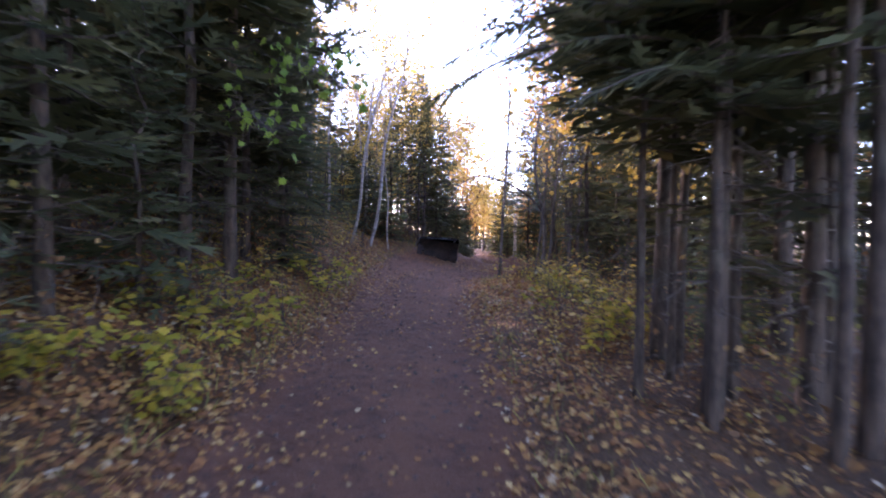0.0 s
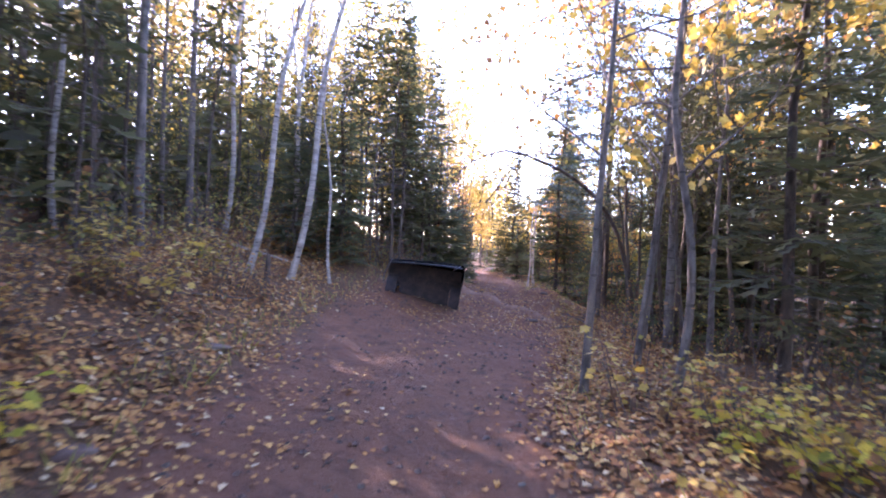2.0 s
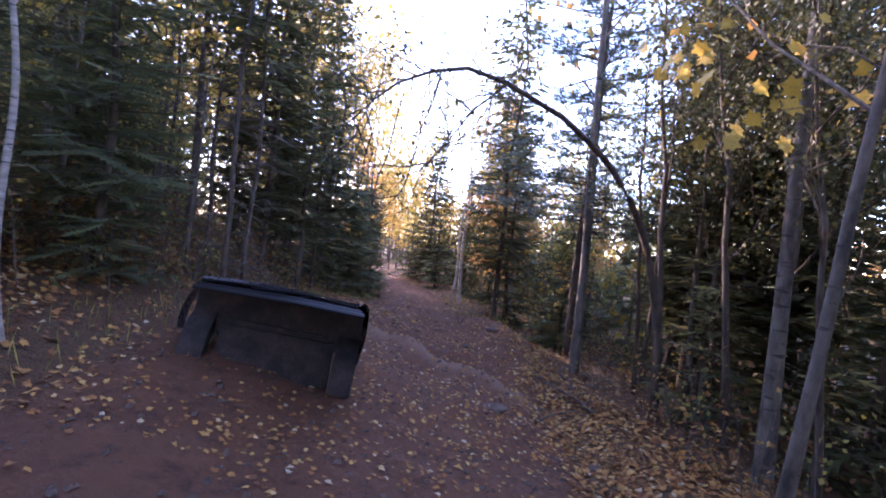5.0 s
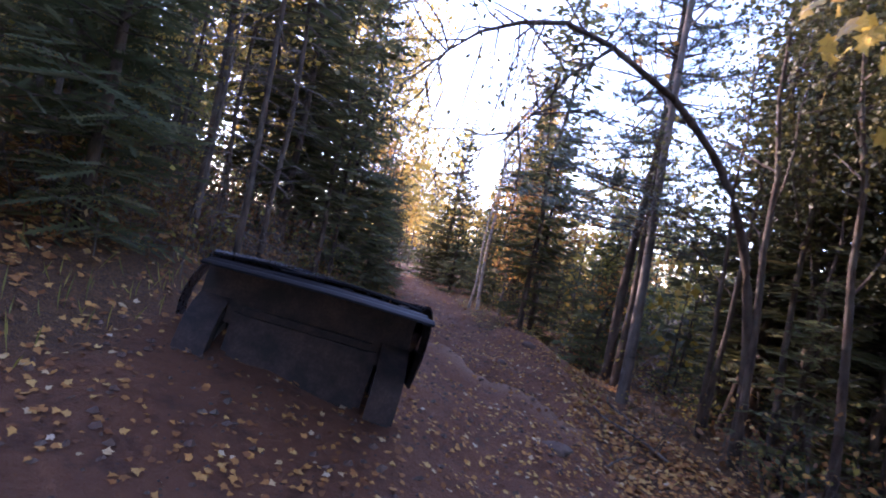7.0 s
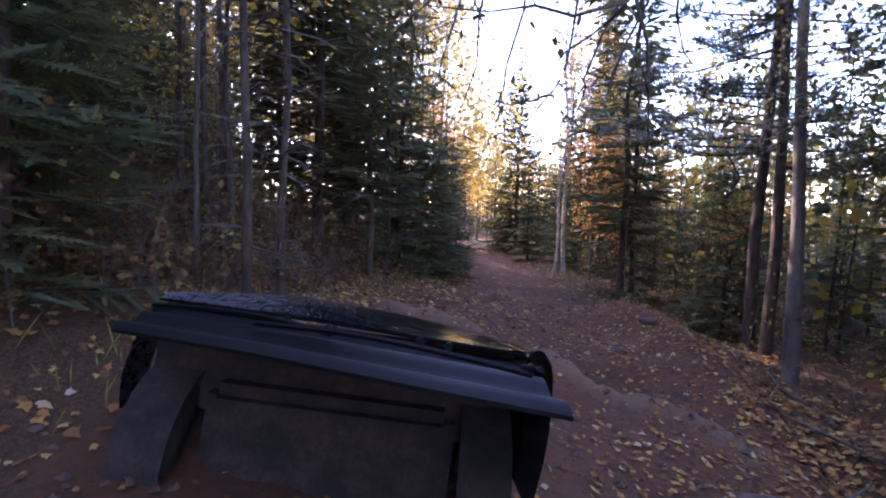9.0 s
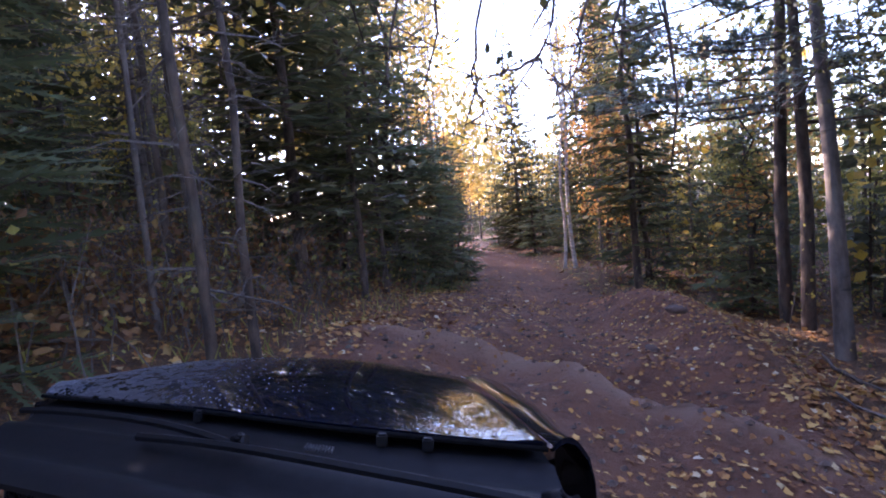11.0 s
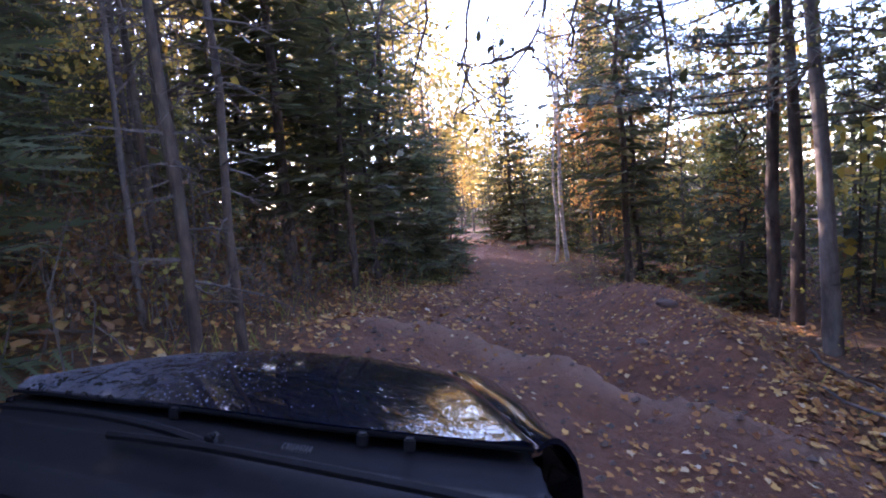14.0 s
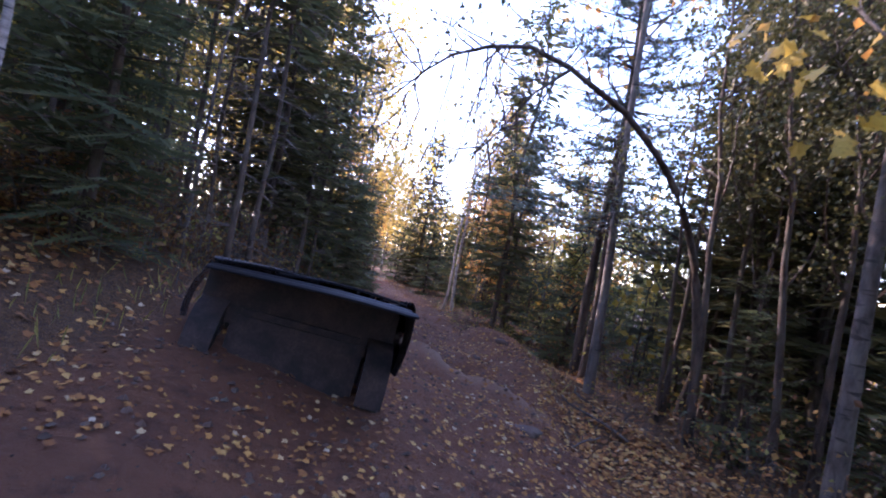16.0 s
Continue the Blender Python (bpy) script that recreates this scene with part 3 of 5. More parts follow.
for x, y, s in ((-3.5, 4.6, 0.9), (-3.4, 6.9, 0.95), (-3.5, 9.3, 0.9), (-3.6, 12.0, 0.8), (-4.6, 13.6, 0.9), (-4.9, 3.0, 1.1), (6.6, 12.0, 1.0), (6.9, 18.4, 1.0), (6.2, 10.4, 1.0), (4.2, 15.4, 0.85), (5.1, 13.4, 0.9), (5.6, 16.8, 0.9)):
    another(near_spruce, x, y, 50 * y, s)
birch.matrix_basis = birch.matrix_basis @ pose(0, 0, 0, 0, 6, 0)
another(birch, -3.15, 18.1, 20, 0.9, (0, 6))
another(birch, -3.1, 20.6, 60, 0.95)
another(birch, -3.6, 23.2, 230, 0.9)
another(birch, -2.0, 19.3, 200, 0.5)
another(birch, 4.45, 31.6, 100, 0.85)
another(birch, 4.25, 31.9, 10, 0.7)
bowed = set_on_ground(broadleaf(46, 8.0, 0.055, 0.3, 1, 0.09, YELLOW, GREYBARK, "maple_tree", "grey maple with a bowed trunk and golden leaves", (-0.01, 0.0), wave=0.16), 2.8, 15.2)
placed.append((2.8, 15.2))
slim = set_on_ground(broadleaf(47, 6.2, 0.032, 0.28, 1, 0.10, YELLOW, GREYBARK, "maple_sapling", "slim maple sapling with golden leaves among dark firs", (0.02, 0.01), reach=0.24, loose=0.22), -2.9, 21.9)
for x, y, s in ((-1.6, 22.4, 0.8), (-0.7, 26.3, 1.45), (-2.2, 24.9, 1.5)):
    another(slim, x, y, 110 * y, s)
    placed.append((x, y))


def leafy_branch(tree, path, seed, count, size, mat):
    """A limb that reaches out from a tree, with hanging maple leaves."""
    r = random.Random(seed)
    inv = tree.matrix_basis.inverted()
    pts = [inv @ Vector(p) for p in path]
    w, f = Mesh(), Mesh()
    w.tube([along(pts, i / 10) for i in range(11)], [0.016 * (1 - 0.8 * i / 10) for i in range(11)], 5)
    for _ in range(count):
        o = along(pts, r.uniform(0.3, 1))
        e = o + Vector((r.gauss(0, 0.28), r.gauss(0, 0.28), r.gauss(0.02, 0.22)))
        w.tube((o, o.lerp(e, 0.5) + Vector((0, 0, 0.02)), e), (0.004, 0.003, 0.0015), 3)
        d = (jitter(r, 0.5) + Vector((0, 0, -0.8))).normalized()
        f.leaf(e, d, d.cross(jitter(r)).normalized(), size * r.uniform(0.7, 1.25), MAPLE, r.uniform(-0.3, 0.2))
    part("limb", w, (GREYBARK,), tree)
    part("leaves", f, (mat,), tree)


leafy_branch(bowed, ((2.78, 15.2, 4.1), (1.8, 15.8, 4.15), (1.3, 16.3, 3.9), (0.8, 16.5, 3.5)), 7, 70, 0.08, ORANGE)
leafy_branch(bowed, ((2.78, 15.2, 4.6), (1.9, 16.2, 5.2), (1.2, 17.2, 5.3), (0.3, 17.6, 5.1)), 8, 90, 0.085, ORANGE)
leafy_branch(bowed, ((2.78, 15.2, 3.6), (2.6, 16.0, 3.9), (2.5, 16.8, 3.9), (2.2, 17.4, 3.7)), 9, 70, 0.09, YELLOW)
leafy_branch(over_left, ((-3.2, 7.9, 3.9), (-2.4, 7.4, 3.95), (-1.75, 6.9, 3.75), (-1.2, 6.6, 3.4)), 10, 70, 0.12, GREENLEAF)
leafy_branch(over_left, ((-3.2, 7.9, 3.2), (-2.7, 7.0, 3.2), (-2.3, 6.3, 3.0), (-1.9, 5.8, 2.7)), 11, 50, 0.11, GREENLEAF)


def needle_bough(tree, path, seed):
    """A long bough that hangs out from a spruce, with drooping side sprays."""
    r = random.Random(seed)
    inv = tree.matrix_basis.inverted()
    pts = [inv @ Vector(p) for p in path]
    c = Mesh()
    c.tube([along(pts, i / 12) for i in range(13)], [0.022 * (1 - 0.85 * i / 12) for i in range(13)], 5, 1)
    for j in range(90):
        f = r.uniform(0.15, 1)
        p = along(pts, f)
        d = (along(pts, min(1, f + 0.03)) - along(pts, f - 0.03)).normalized()
        side = d.cross(Vector((0, 0, 1))).normalized() * r.choice((-1, 1))
        e = (d * 0.7 + side * r.uniform(0.4, 1) + Vector((0, 0, r.uniform(-0.5, 0.15)))).normalized()
        c.leaf(p, e, e.cross(Vector((r.gauss(0, 0.4), r.gauss(0, 0.4), 1))).normalized(), r.uniform(0.22, 0.5) * (1.15 - 0.6 * f), FINE_SPRAY, -0.08)
    part("limb", c, (SPRUCE, DARKBARK), tree)


needle_bough(over_right, ((2.25, 4.3, 3.2), (1.3, 3.9, 3.1), (0.5, 3.6, 2.85), (-0.1, 3.5, 2.5)), 12)
needle_bough(over_right, ((2.25, 4.3, 3.5), (1.5, 4.2, 3.5), (0.7, 4.2, 3.35), (0.0, 4.3, 3.0)), 13)
needle_bough(over_right, ((2.25, 4.3, 2.8), (1.7, 3.6, 2.75), (1.2, 3.1, 2.6), (0.75, 2.8, 2.35)), 14)
another(sparse, 3.67, 18.3, 300, 1.2, (0, 5))
another(pine_tree, 5.15, 24.7, 130, 0.9)
another(sparse, 4.55, 23.45, 270, 1.75, (0, -4), "grey-barked tree with few leaves beside the track")
another(lanky, 4.55, 28.2, 200, 1.1)
another(far_fir, 5.1, 28.9, 30, 0.75)
another(far_fir, 5.3, 34.5, 75, 0.62)
another(far_fir, 5.2, 37.5, 175, 0.6)
another(young, 5.6, 26.4, 60, 1.2)
another(young, 6.3, 23.6, 160, 1.0)
another(bristle, -0.85, 22.15, 120, 0.9)
another(bristle, -1.9, 23.4, 20, 1.0)
another(bristle, -0.1, 25.9, 220, 0.95)
another(tall, -0.9, 26.8, 320, 0.62)
another(lanky, -0.2, 28.6, 20, 0.7)
another(lanky, -1.6, 25.4, 130, 0.75)
another(young, -0.1, 26.9, 250, 0.7)
another(young, -1.3, 24.6, 300, 0.6)
another(aspen, 4.6, 52, 45, 0.6)
another(aspen, 6.0, 47, 145, 0.6)
another(maple, 3.6, 55, 200, 0.7)
another(maple, 6.2, 33, 270, 0.8)
another(aspen, 5.4, 42, 30, 0.7)
another(aspen, 0.5, 30.4, 30, 0.68)
another(far_aspen, 3.3, 43.0, 70, 0.5)
another(far_maple, 2.9, 46.0, 170, 0.7)
another(far_aspen, 1.25, 33.9, 20, 0.82)
another(aspen, -2.9, 25.3, 60, 0.75)
another(far_aspen, 3.8, 43.8, 20, 0.75)
another(far_maple, 5.0, 31.2, 120, 0.45)
another(far_aspen, 5.7, 34.4, 220, 0.55)
another(far_maple, 6.4, 27.6, 80, 0.5)
another(far_aspen, 6.9, 30.4, 140, 0.5)
another(far_aspen, 4.6, 45.5, 250, 0.5)
another(maple, 5.5, 29.8, 40, 0.5)
another(aspen, -3.4, 26.6, 10, 0.6)
another(aspen, -2.4, 29.4, 90, 0.65)
another(olive, -3.0, 27.9, 190, 0.9)
another(aspen, -5.0, 24.2, 190, 0.7)
another(young, 1.35, 30.3, 10, 1.0)
another(young, 1.0, 32.6, 80, 1.3)
another(far_fir, 0.2, 34.0, 30, 0.6)
another(far_fir, 8.6, 19.4, 60, 0.8)
another(far_fir, 7.6, 21.6, 160, 0.8)
another(far_fir, 5.0, 33.4, 10, 0.5)
another(far_fir, 4.4, 35.6, 100, 0.5)
another(far_fir, 3.9, 39.6, 200, 0.55)
another(young, 5.1, 20.9, 10, 0.8)
another(young, 5.6, 19.6, 110, 0.8)
another(bigmaple, 4.1, 9.2, 20, 0.62)
for x, y, s in ((8.6, 22.6, 1.05), (9.6, 20.5, 1.1), (7.9, 24.0, 0.85), (10.4, 24.4, 1.1)):
    another(tall, x, y, 47 * y, s, (0, 0), "tall spruce behind the alder thicket")
for x, y, s in ((7.0, 24.2, 0.75), (6.2, 22.8, 0.7), (7.7, 23.2, 0.85), (5.9, 21.7, 0.62)):
    another(tall, x, y, 37 * y, s, (0, 0), "dark spruce among the alder thicket")
for x, y, s in ((6.4, 21.2, 0.75), (7.2, 22.0, 0.85), (8.2, 24.6, 0.9)):
    another(far_spruce, x, y, 29 * y, s, (0, 0), "dark spruce behind the alder thicket")
for x, y, s in ((7.4, 15.4, 0.95), (8.0, 18.2, 0.8), (5.0, 7.6, 0.9)):
    another(far_spruce, x, y, 53 * y, s, (0, 0), "dark spruce on the falling side of the track")
for x, y, s in ((5.9, 33.0, 0.7), (6.8, 35.0, 0.8)):
    another(tall, x, y, 47 * y, s, (0, 0), "spruce on the falling side of the track")
another(bigmaple, 4.4, 9.6, 60, 0.8)
high_aspen = set_on_ground(broadleaf(47, 13.0, 0.085, 0.52, 4, 0.078, YELLOW, GREYBARK, "aspen_tree", "tall bare-stemmed aspen with a golden crown", fork=9, reach=0.22, loose=0.22), 4.7, 19.5)
placed.append((4.7, 19.5))
for x, y, s in ((-4.5, 17.2, 0.9), (-5.2, 20.4, 0.9)):
    another(high_aspen, x, y, 83 * y, s)
another(olive, 5.7, 30.2, 130, 0.8)
another(olive, 6.3, 26.8, 230, 0.7)

FILL = random.Random(5)


def fill(count, bag, x0, x1, y0, y1, gap, clear, small=0.8, big=1.2):
    names = [k for k, n in bag for _ in range(n)]
    made = 0
    for _ in range(count * 14):
        if made == count:
            break
        x, y = FILL.uniform(x0, x1), FILL.uniform(y0, y1)
        u = x - float(centre(y))
        if abs(u) < float(half(y)) + clear or any((x - a) ** 2 + (y - b) ** 2 < gap * gap for a, b in placed):
            continue
        made += 1
        another(FILL.choice(names), x, y, FILL.uniform(0, 360), FILL.uniform(small, big), (FILL.gauss(0, 1.5), FILL.gauss(0, 1.5)))


fill(8, ((near_spruce, 1), (lanky, 3), (tall, 2)), -7.0, -3.6, 1, 12, 1.1, 1.6)
for x, y, s in ((0.75, 28.9, 0.5), (0.2, 27.6, 0.45), (-0.6, 25.6, 0.4), (1.3, 31.4, 0.5), (-1.2, 29.6, 0.6), (1.5, 34.2, 0.55)):
    another(far_fir, x, y, 66 * y, s, (0, 0), "small dense fir at the edge of the track")
fill(16, ((far_spruce, 2), (aspen, 1), (far_aspen, 2)), -5, 1.6, 28, 42, 0.8, 0.25, 0.75, 1.1)
fill(10, ((bristle, 5), (birch, 3), (sparse, 2), (young, 1)), -6, -3.4, 12, 25, 0.9, 1.6, 0.7, 1.0)
fill(16, ((tall, 1), (lanky, 3), (bristle, 3), (olive, 1)), -7, -0.5, 24, 36, 1.1, 1.3, 0.6, 0.8)
fill(38, ((far_spruce, 5), (far_fir, 3), (birch, 1), (olive, 1)), -14, -6, 0, 42, 1.2, 1.5, 0.8, 1.15)
fill(4, ((tall, 2), (lanky, 1)), 4.6, 8, 4.5, 14, 1.2, 1.5)
fill(4, ((sparse, 3), (bigmaple, 1)), 3.4, 7, 14, 22, 1.0, 1.0, 0.8, 1.1)
fill(6, ((olive, 4), (young, 2)), 5.8, 10, 24, 33, 1.2, 1.6, 0.6, 0.9)
fill(26, ((far_spruce, 4), (far_fir, 3), (olive, 1), (far_maple, 1)), 7, 22, 2, 42, 1.5, 2.5, 0.6, 1.0)
fill(22, ((far_aspen, 4), (far_maple, 2), (far_fir, 2), (far_spruce, 1)), -5, 14, 44, 68, 1.5, 0.7, 0.4, 0.6)
fill(10, ((far_spruce, 4), (far_fir, 3), (far_aspen, 1)), -22, -1, 40, 70, 2.0, 1.4, 0.7, 1.1)
fill(16, ((far_spruce, 4), (far_fir, 3), (far_aspen, 1)), 5, 34, 38, 74, 2.0, 1.4, 0.45, 0.7)
# unseen conifers behind the start, added as canopy to shade the first stretch
fill(5, ((far_spruce, 3), (far_fir, 3)), -10, 10, -16, -3, 2.0, 1.4)
fill(22, ((low_fir, 1),), -12, -5.0, -2, 40, 0.7, 2.2, 0.5, 1.2)
fill(24, ((low_fir, 1),), 4.0, 13, 3, 34, 0.7, 2.2, 0.4, 1.1)
fill(44, ((low_fir, 3), (far_fir, 1)), -9, 16, 30, 50, 0.9, 0.6, 0.35, 0.6)


def far_woods(seed, regions, label):
    """The woods behind: rows of slim conifers and leafy trees that nobody could count."""
    r = random.Random(seed)
    mesh = Mesh()
    for count, x0, x1, y0, y1, low, high, gold in regions:
        for _ in range(count):
            x, y, h = r.uniform(x0, x1), r.uniform(y0, y1), r.uniform(low, high)
            if abs(x - float(centre(y))) < float(half(y)) + 1.5:
                continue
            base = Vector((x, y, float(ground(x, y)) - 0.2))
            mesh.tube((base, base + Vector((r.gauss(0, 0.2), r.gauss(0, 0.2), h))), (0.011 * h, 0.01), 4, 2)
            leafed = r.random() < gold
            wide = h * r.uniform(0.13, 0.20)
            for _ in range(int(17 * h)):
                a, f = r.uniform(0, 6.28), r.random()
                out = Vector((math.cos(a), math.sin(a), 0))
                if leafed:
                    p = base + Vector((0, 0, h * (0.25 + 0.75 * f))) + out * wide * 1.5 * math.sqrt(r.random() * math.sin(math.pi * min(1, f + 0.08)))
                    d = (jitter(r) + Vector((0, 0, -0.3))).normalized()
                    mesh.kite(p, d, d.cross(jitter(r)).normalized(), 0.22, 0.17, 1)
                else:
                    reach = wide * (1 - f) ** 0.8 + 0.1
                    p = base + Vector((0, 0, h * (0.06 + 0.94 * f))) + out * reach * r.uniform(0.0, 0.7)
                    d = (out + Vector((0, 0, r.uniform(-0.5, 0.2)))).normalized()
                    s = d.cross(Vector((r.gauss(0, 0.5), r.gauss(0, 0.5), 1))).normalized()
                    l = 0.25 + 0.5 * reach * r.random()
                    mesh.kite(p, d, s, l, 0.45 * l + 0.06, 0, -0.03)
    tagged(new("far_woods", mesh.data("far_woods", SPRUCE, YELLOW, DARKBARK)), label, "woods", "", "stuff")


far_woods(81, ((90, -18, -8.5, -4, 40, 8, 14, 0.2), (60, -34, -16, -4, 60, 10, 16, 0.15), (36, -30, -6, 40, 66, 8, 14, 0.2), (44, 10, 24, -2, 30, 6, 10, 0.25), (46, 10, 40, 30, 74, 5, 9, 0.25),
               (70, 8, 20, 23, 52, 3.5, 6.5, 0.4), (70, 0.5, 11, 48, 64, 3.0, 6.5, 0.75), (70, 6.6, 15, 25, 46, 1.8, 4.0, 0.25), (80, -10, -4.2, 22, 46, 2.5, 7.0, 0.0), (60, -12, -5.0, 4, 22, 2.5, 6.0, 0.0), (40, -24, 26, 66, 90, 5, 8, 0.4), (36, -16, 18, -26, -7, 9, 14, 0.1)), "dense far woods of dark conifers with some golden trees")


def thicket(seed, count, x0, x1, y0, y1, tall_to, material, label, clear):
    """Brushwood: thin crooked stems with loose leaves, too many to count."""
    r = random.Random(seed)
    mesh = Mesh()
    made = 0
    while made < count:
        x, y = r.uniform(x0, x1), r.uniform(y0, y1)
        made += 1
        if abs(x - float(centre(y))) < float(half(y)) + clear or r.random() > 0.55 + 0.6 * float(hash2(x, y, 0.8, seed)):
            continue
        p = Vector((x, y, float(ground(x, y)) - 0.05))
        h = tall_to * r.uniform(0.25, 1) ** 1.5
        d = (Vector((0, 0, 1)) + jitter(r, 0.25)).normalized()
        q = p + d * h * 0.6
        e = q + (d + jitter(r, 0.25)) * h * 0.4
        mesh.tube((p, q, e), (0.006, 0.004, 0.002), 3, 1)
        for _ in range(7 + int(10 * h)):
            o = p.lerp(q, r.uniform(0.3, 1)) if r.random() < 0.5 else q.lerp(e, r.random())
            o = o + jitter(r, 0.10 + 0.06 * h)
            d2 = (jitter(r) + Vector((0, 0, -0.4))).normalized()
            l = r.uniform(0.035, 0.075)
            mesh.kite(o, d2, d2.cross(jitter(r)).normalized(), l, l * 0.75, 0, 0.1 * l)
    tagged(new("undergrowth", mesh.data("undergrowth", material, DEADWOOD)), label, "undergrowth", "", "stuff")


thicket(1.3, 1500, -9, -2.0, 1, 34, 1.5, BROWNLEAF, "brown withered brushwood under the trees", 1.0)
thicket(2.1, 900, -9, -2.0, 1, 34, 1.9, OLIVE, "olive green leafy brushwood under the trees", 1.1)
thicket(3.7, 1300, 1.5, 11, 3, 40, 1.4, OLIVE, "olive brushwood on the falling side of the track", 1.1)
thicket(4.4, 1100, 1.5, 11, 3, 40, 1.6, BROWNLEAF, "brown brushwood on the falling side of the track", 1.0)

thicket(8.2, 1500, -6.5, -0.6, 20.5, 28, 1.1, BROWNLEAF, "brown withered brushwood beside the rough ground", 0.25)
thicket(9.4, 260, -5, -0.6, 21, 28, 0.9, OLIVE, "yellowing low brushwood beside the rough ground", 0.3)
thicket(5.2, 900, -6, 2.0, 24, 42, 1.3, BROWNLEAF, "brown brushwood along the farther track", 0.25)
thicket(6.1, 700, -6, 2.0, 24, 42, 1.3, OLIVE, "olive brushwood along the farther track", 0.3)
thicket(7.3, 900, 4.0, 14, 24, 46, 1.5, OLIVE, "olive brushwood between the farther trees", 0.4)

# seedlings and bushes along both edges
rust_bush = set_on_ground(shrub(35, 0.8, 7, 84, 0.075, ORANGE, "rusty_bush", "low bush with rusty orange leaves", OVAL), -2.1, 22.6)
for kind, count, lo, hi, y0, y1 in ((rust_bush, 14, -4.2, -2.4, 19.8, 23), (rust_bush, 10, -3.0, -0.6, 22.6, 26.5), (golden, 8, -4.2, -2.6, 20, 24), (brown_bush, 16, -3.4, -0.7, 22.2, 27), (rust_bush, 16, -5, -2.4, 10, 19), (rust_bush, 10, 2.0, 5, 12, 20), (seedling, 26, -3.4, -1.9, 3, 13), (brown_bush, 22, -4.5, -2.4, 10, 22), (golden, 8, -4.5, -2.4, 8, 20), (golden, 14, -5.4, -3.0, 12.5, 18.5), (rust_bush, 8, -5.4, -2.8, 13, 19), (olive_bush, 14, -5, -2.6, 2, 24),
                                    (seedling, 20, 1.6, 3.0, 6.0, 13.5), (seedling, 5, 2.0, 3.0, 11, 13.6), (golden, 24, 1.3, 3.2, 5, 14), (olive_bush, 6, 2.4, 4.2, 5, 13), (brown_bush, 14, 2.2, 5, 13, 22),
                                    (brown_bush, 10, -2, 0.3, 23, 30), (olive_bush, 10, -2.5, 0.4, 21.5, 31), (golden, 6, 5, 7.5, 22, 32), (olive_bush, 14, 4.4, 7.5, 23, 34), (olive_bush, 4, -3.4, -2.0, 20, 25)):
    for _ in range(count):
        y = FILL.uniform(y0, y1)
        x = FILL.uniform(lo, hi)
        if abs(x - float(centre(y))) < float(half(y)) + 0.15:
            continue
        c = copy_thing(kind, Matrix.Identity(4))
        set_on_ground(c, x, y, FILL.uniform(0, 360), FILL.uniform(0.5, 0.95))


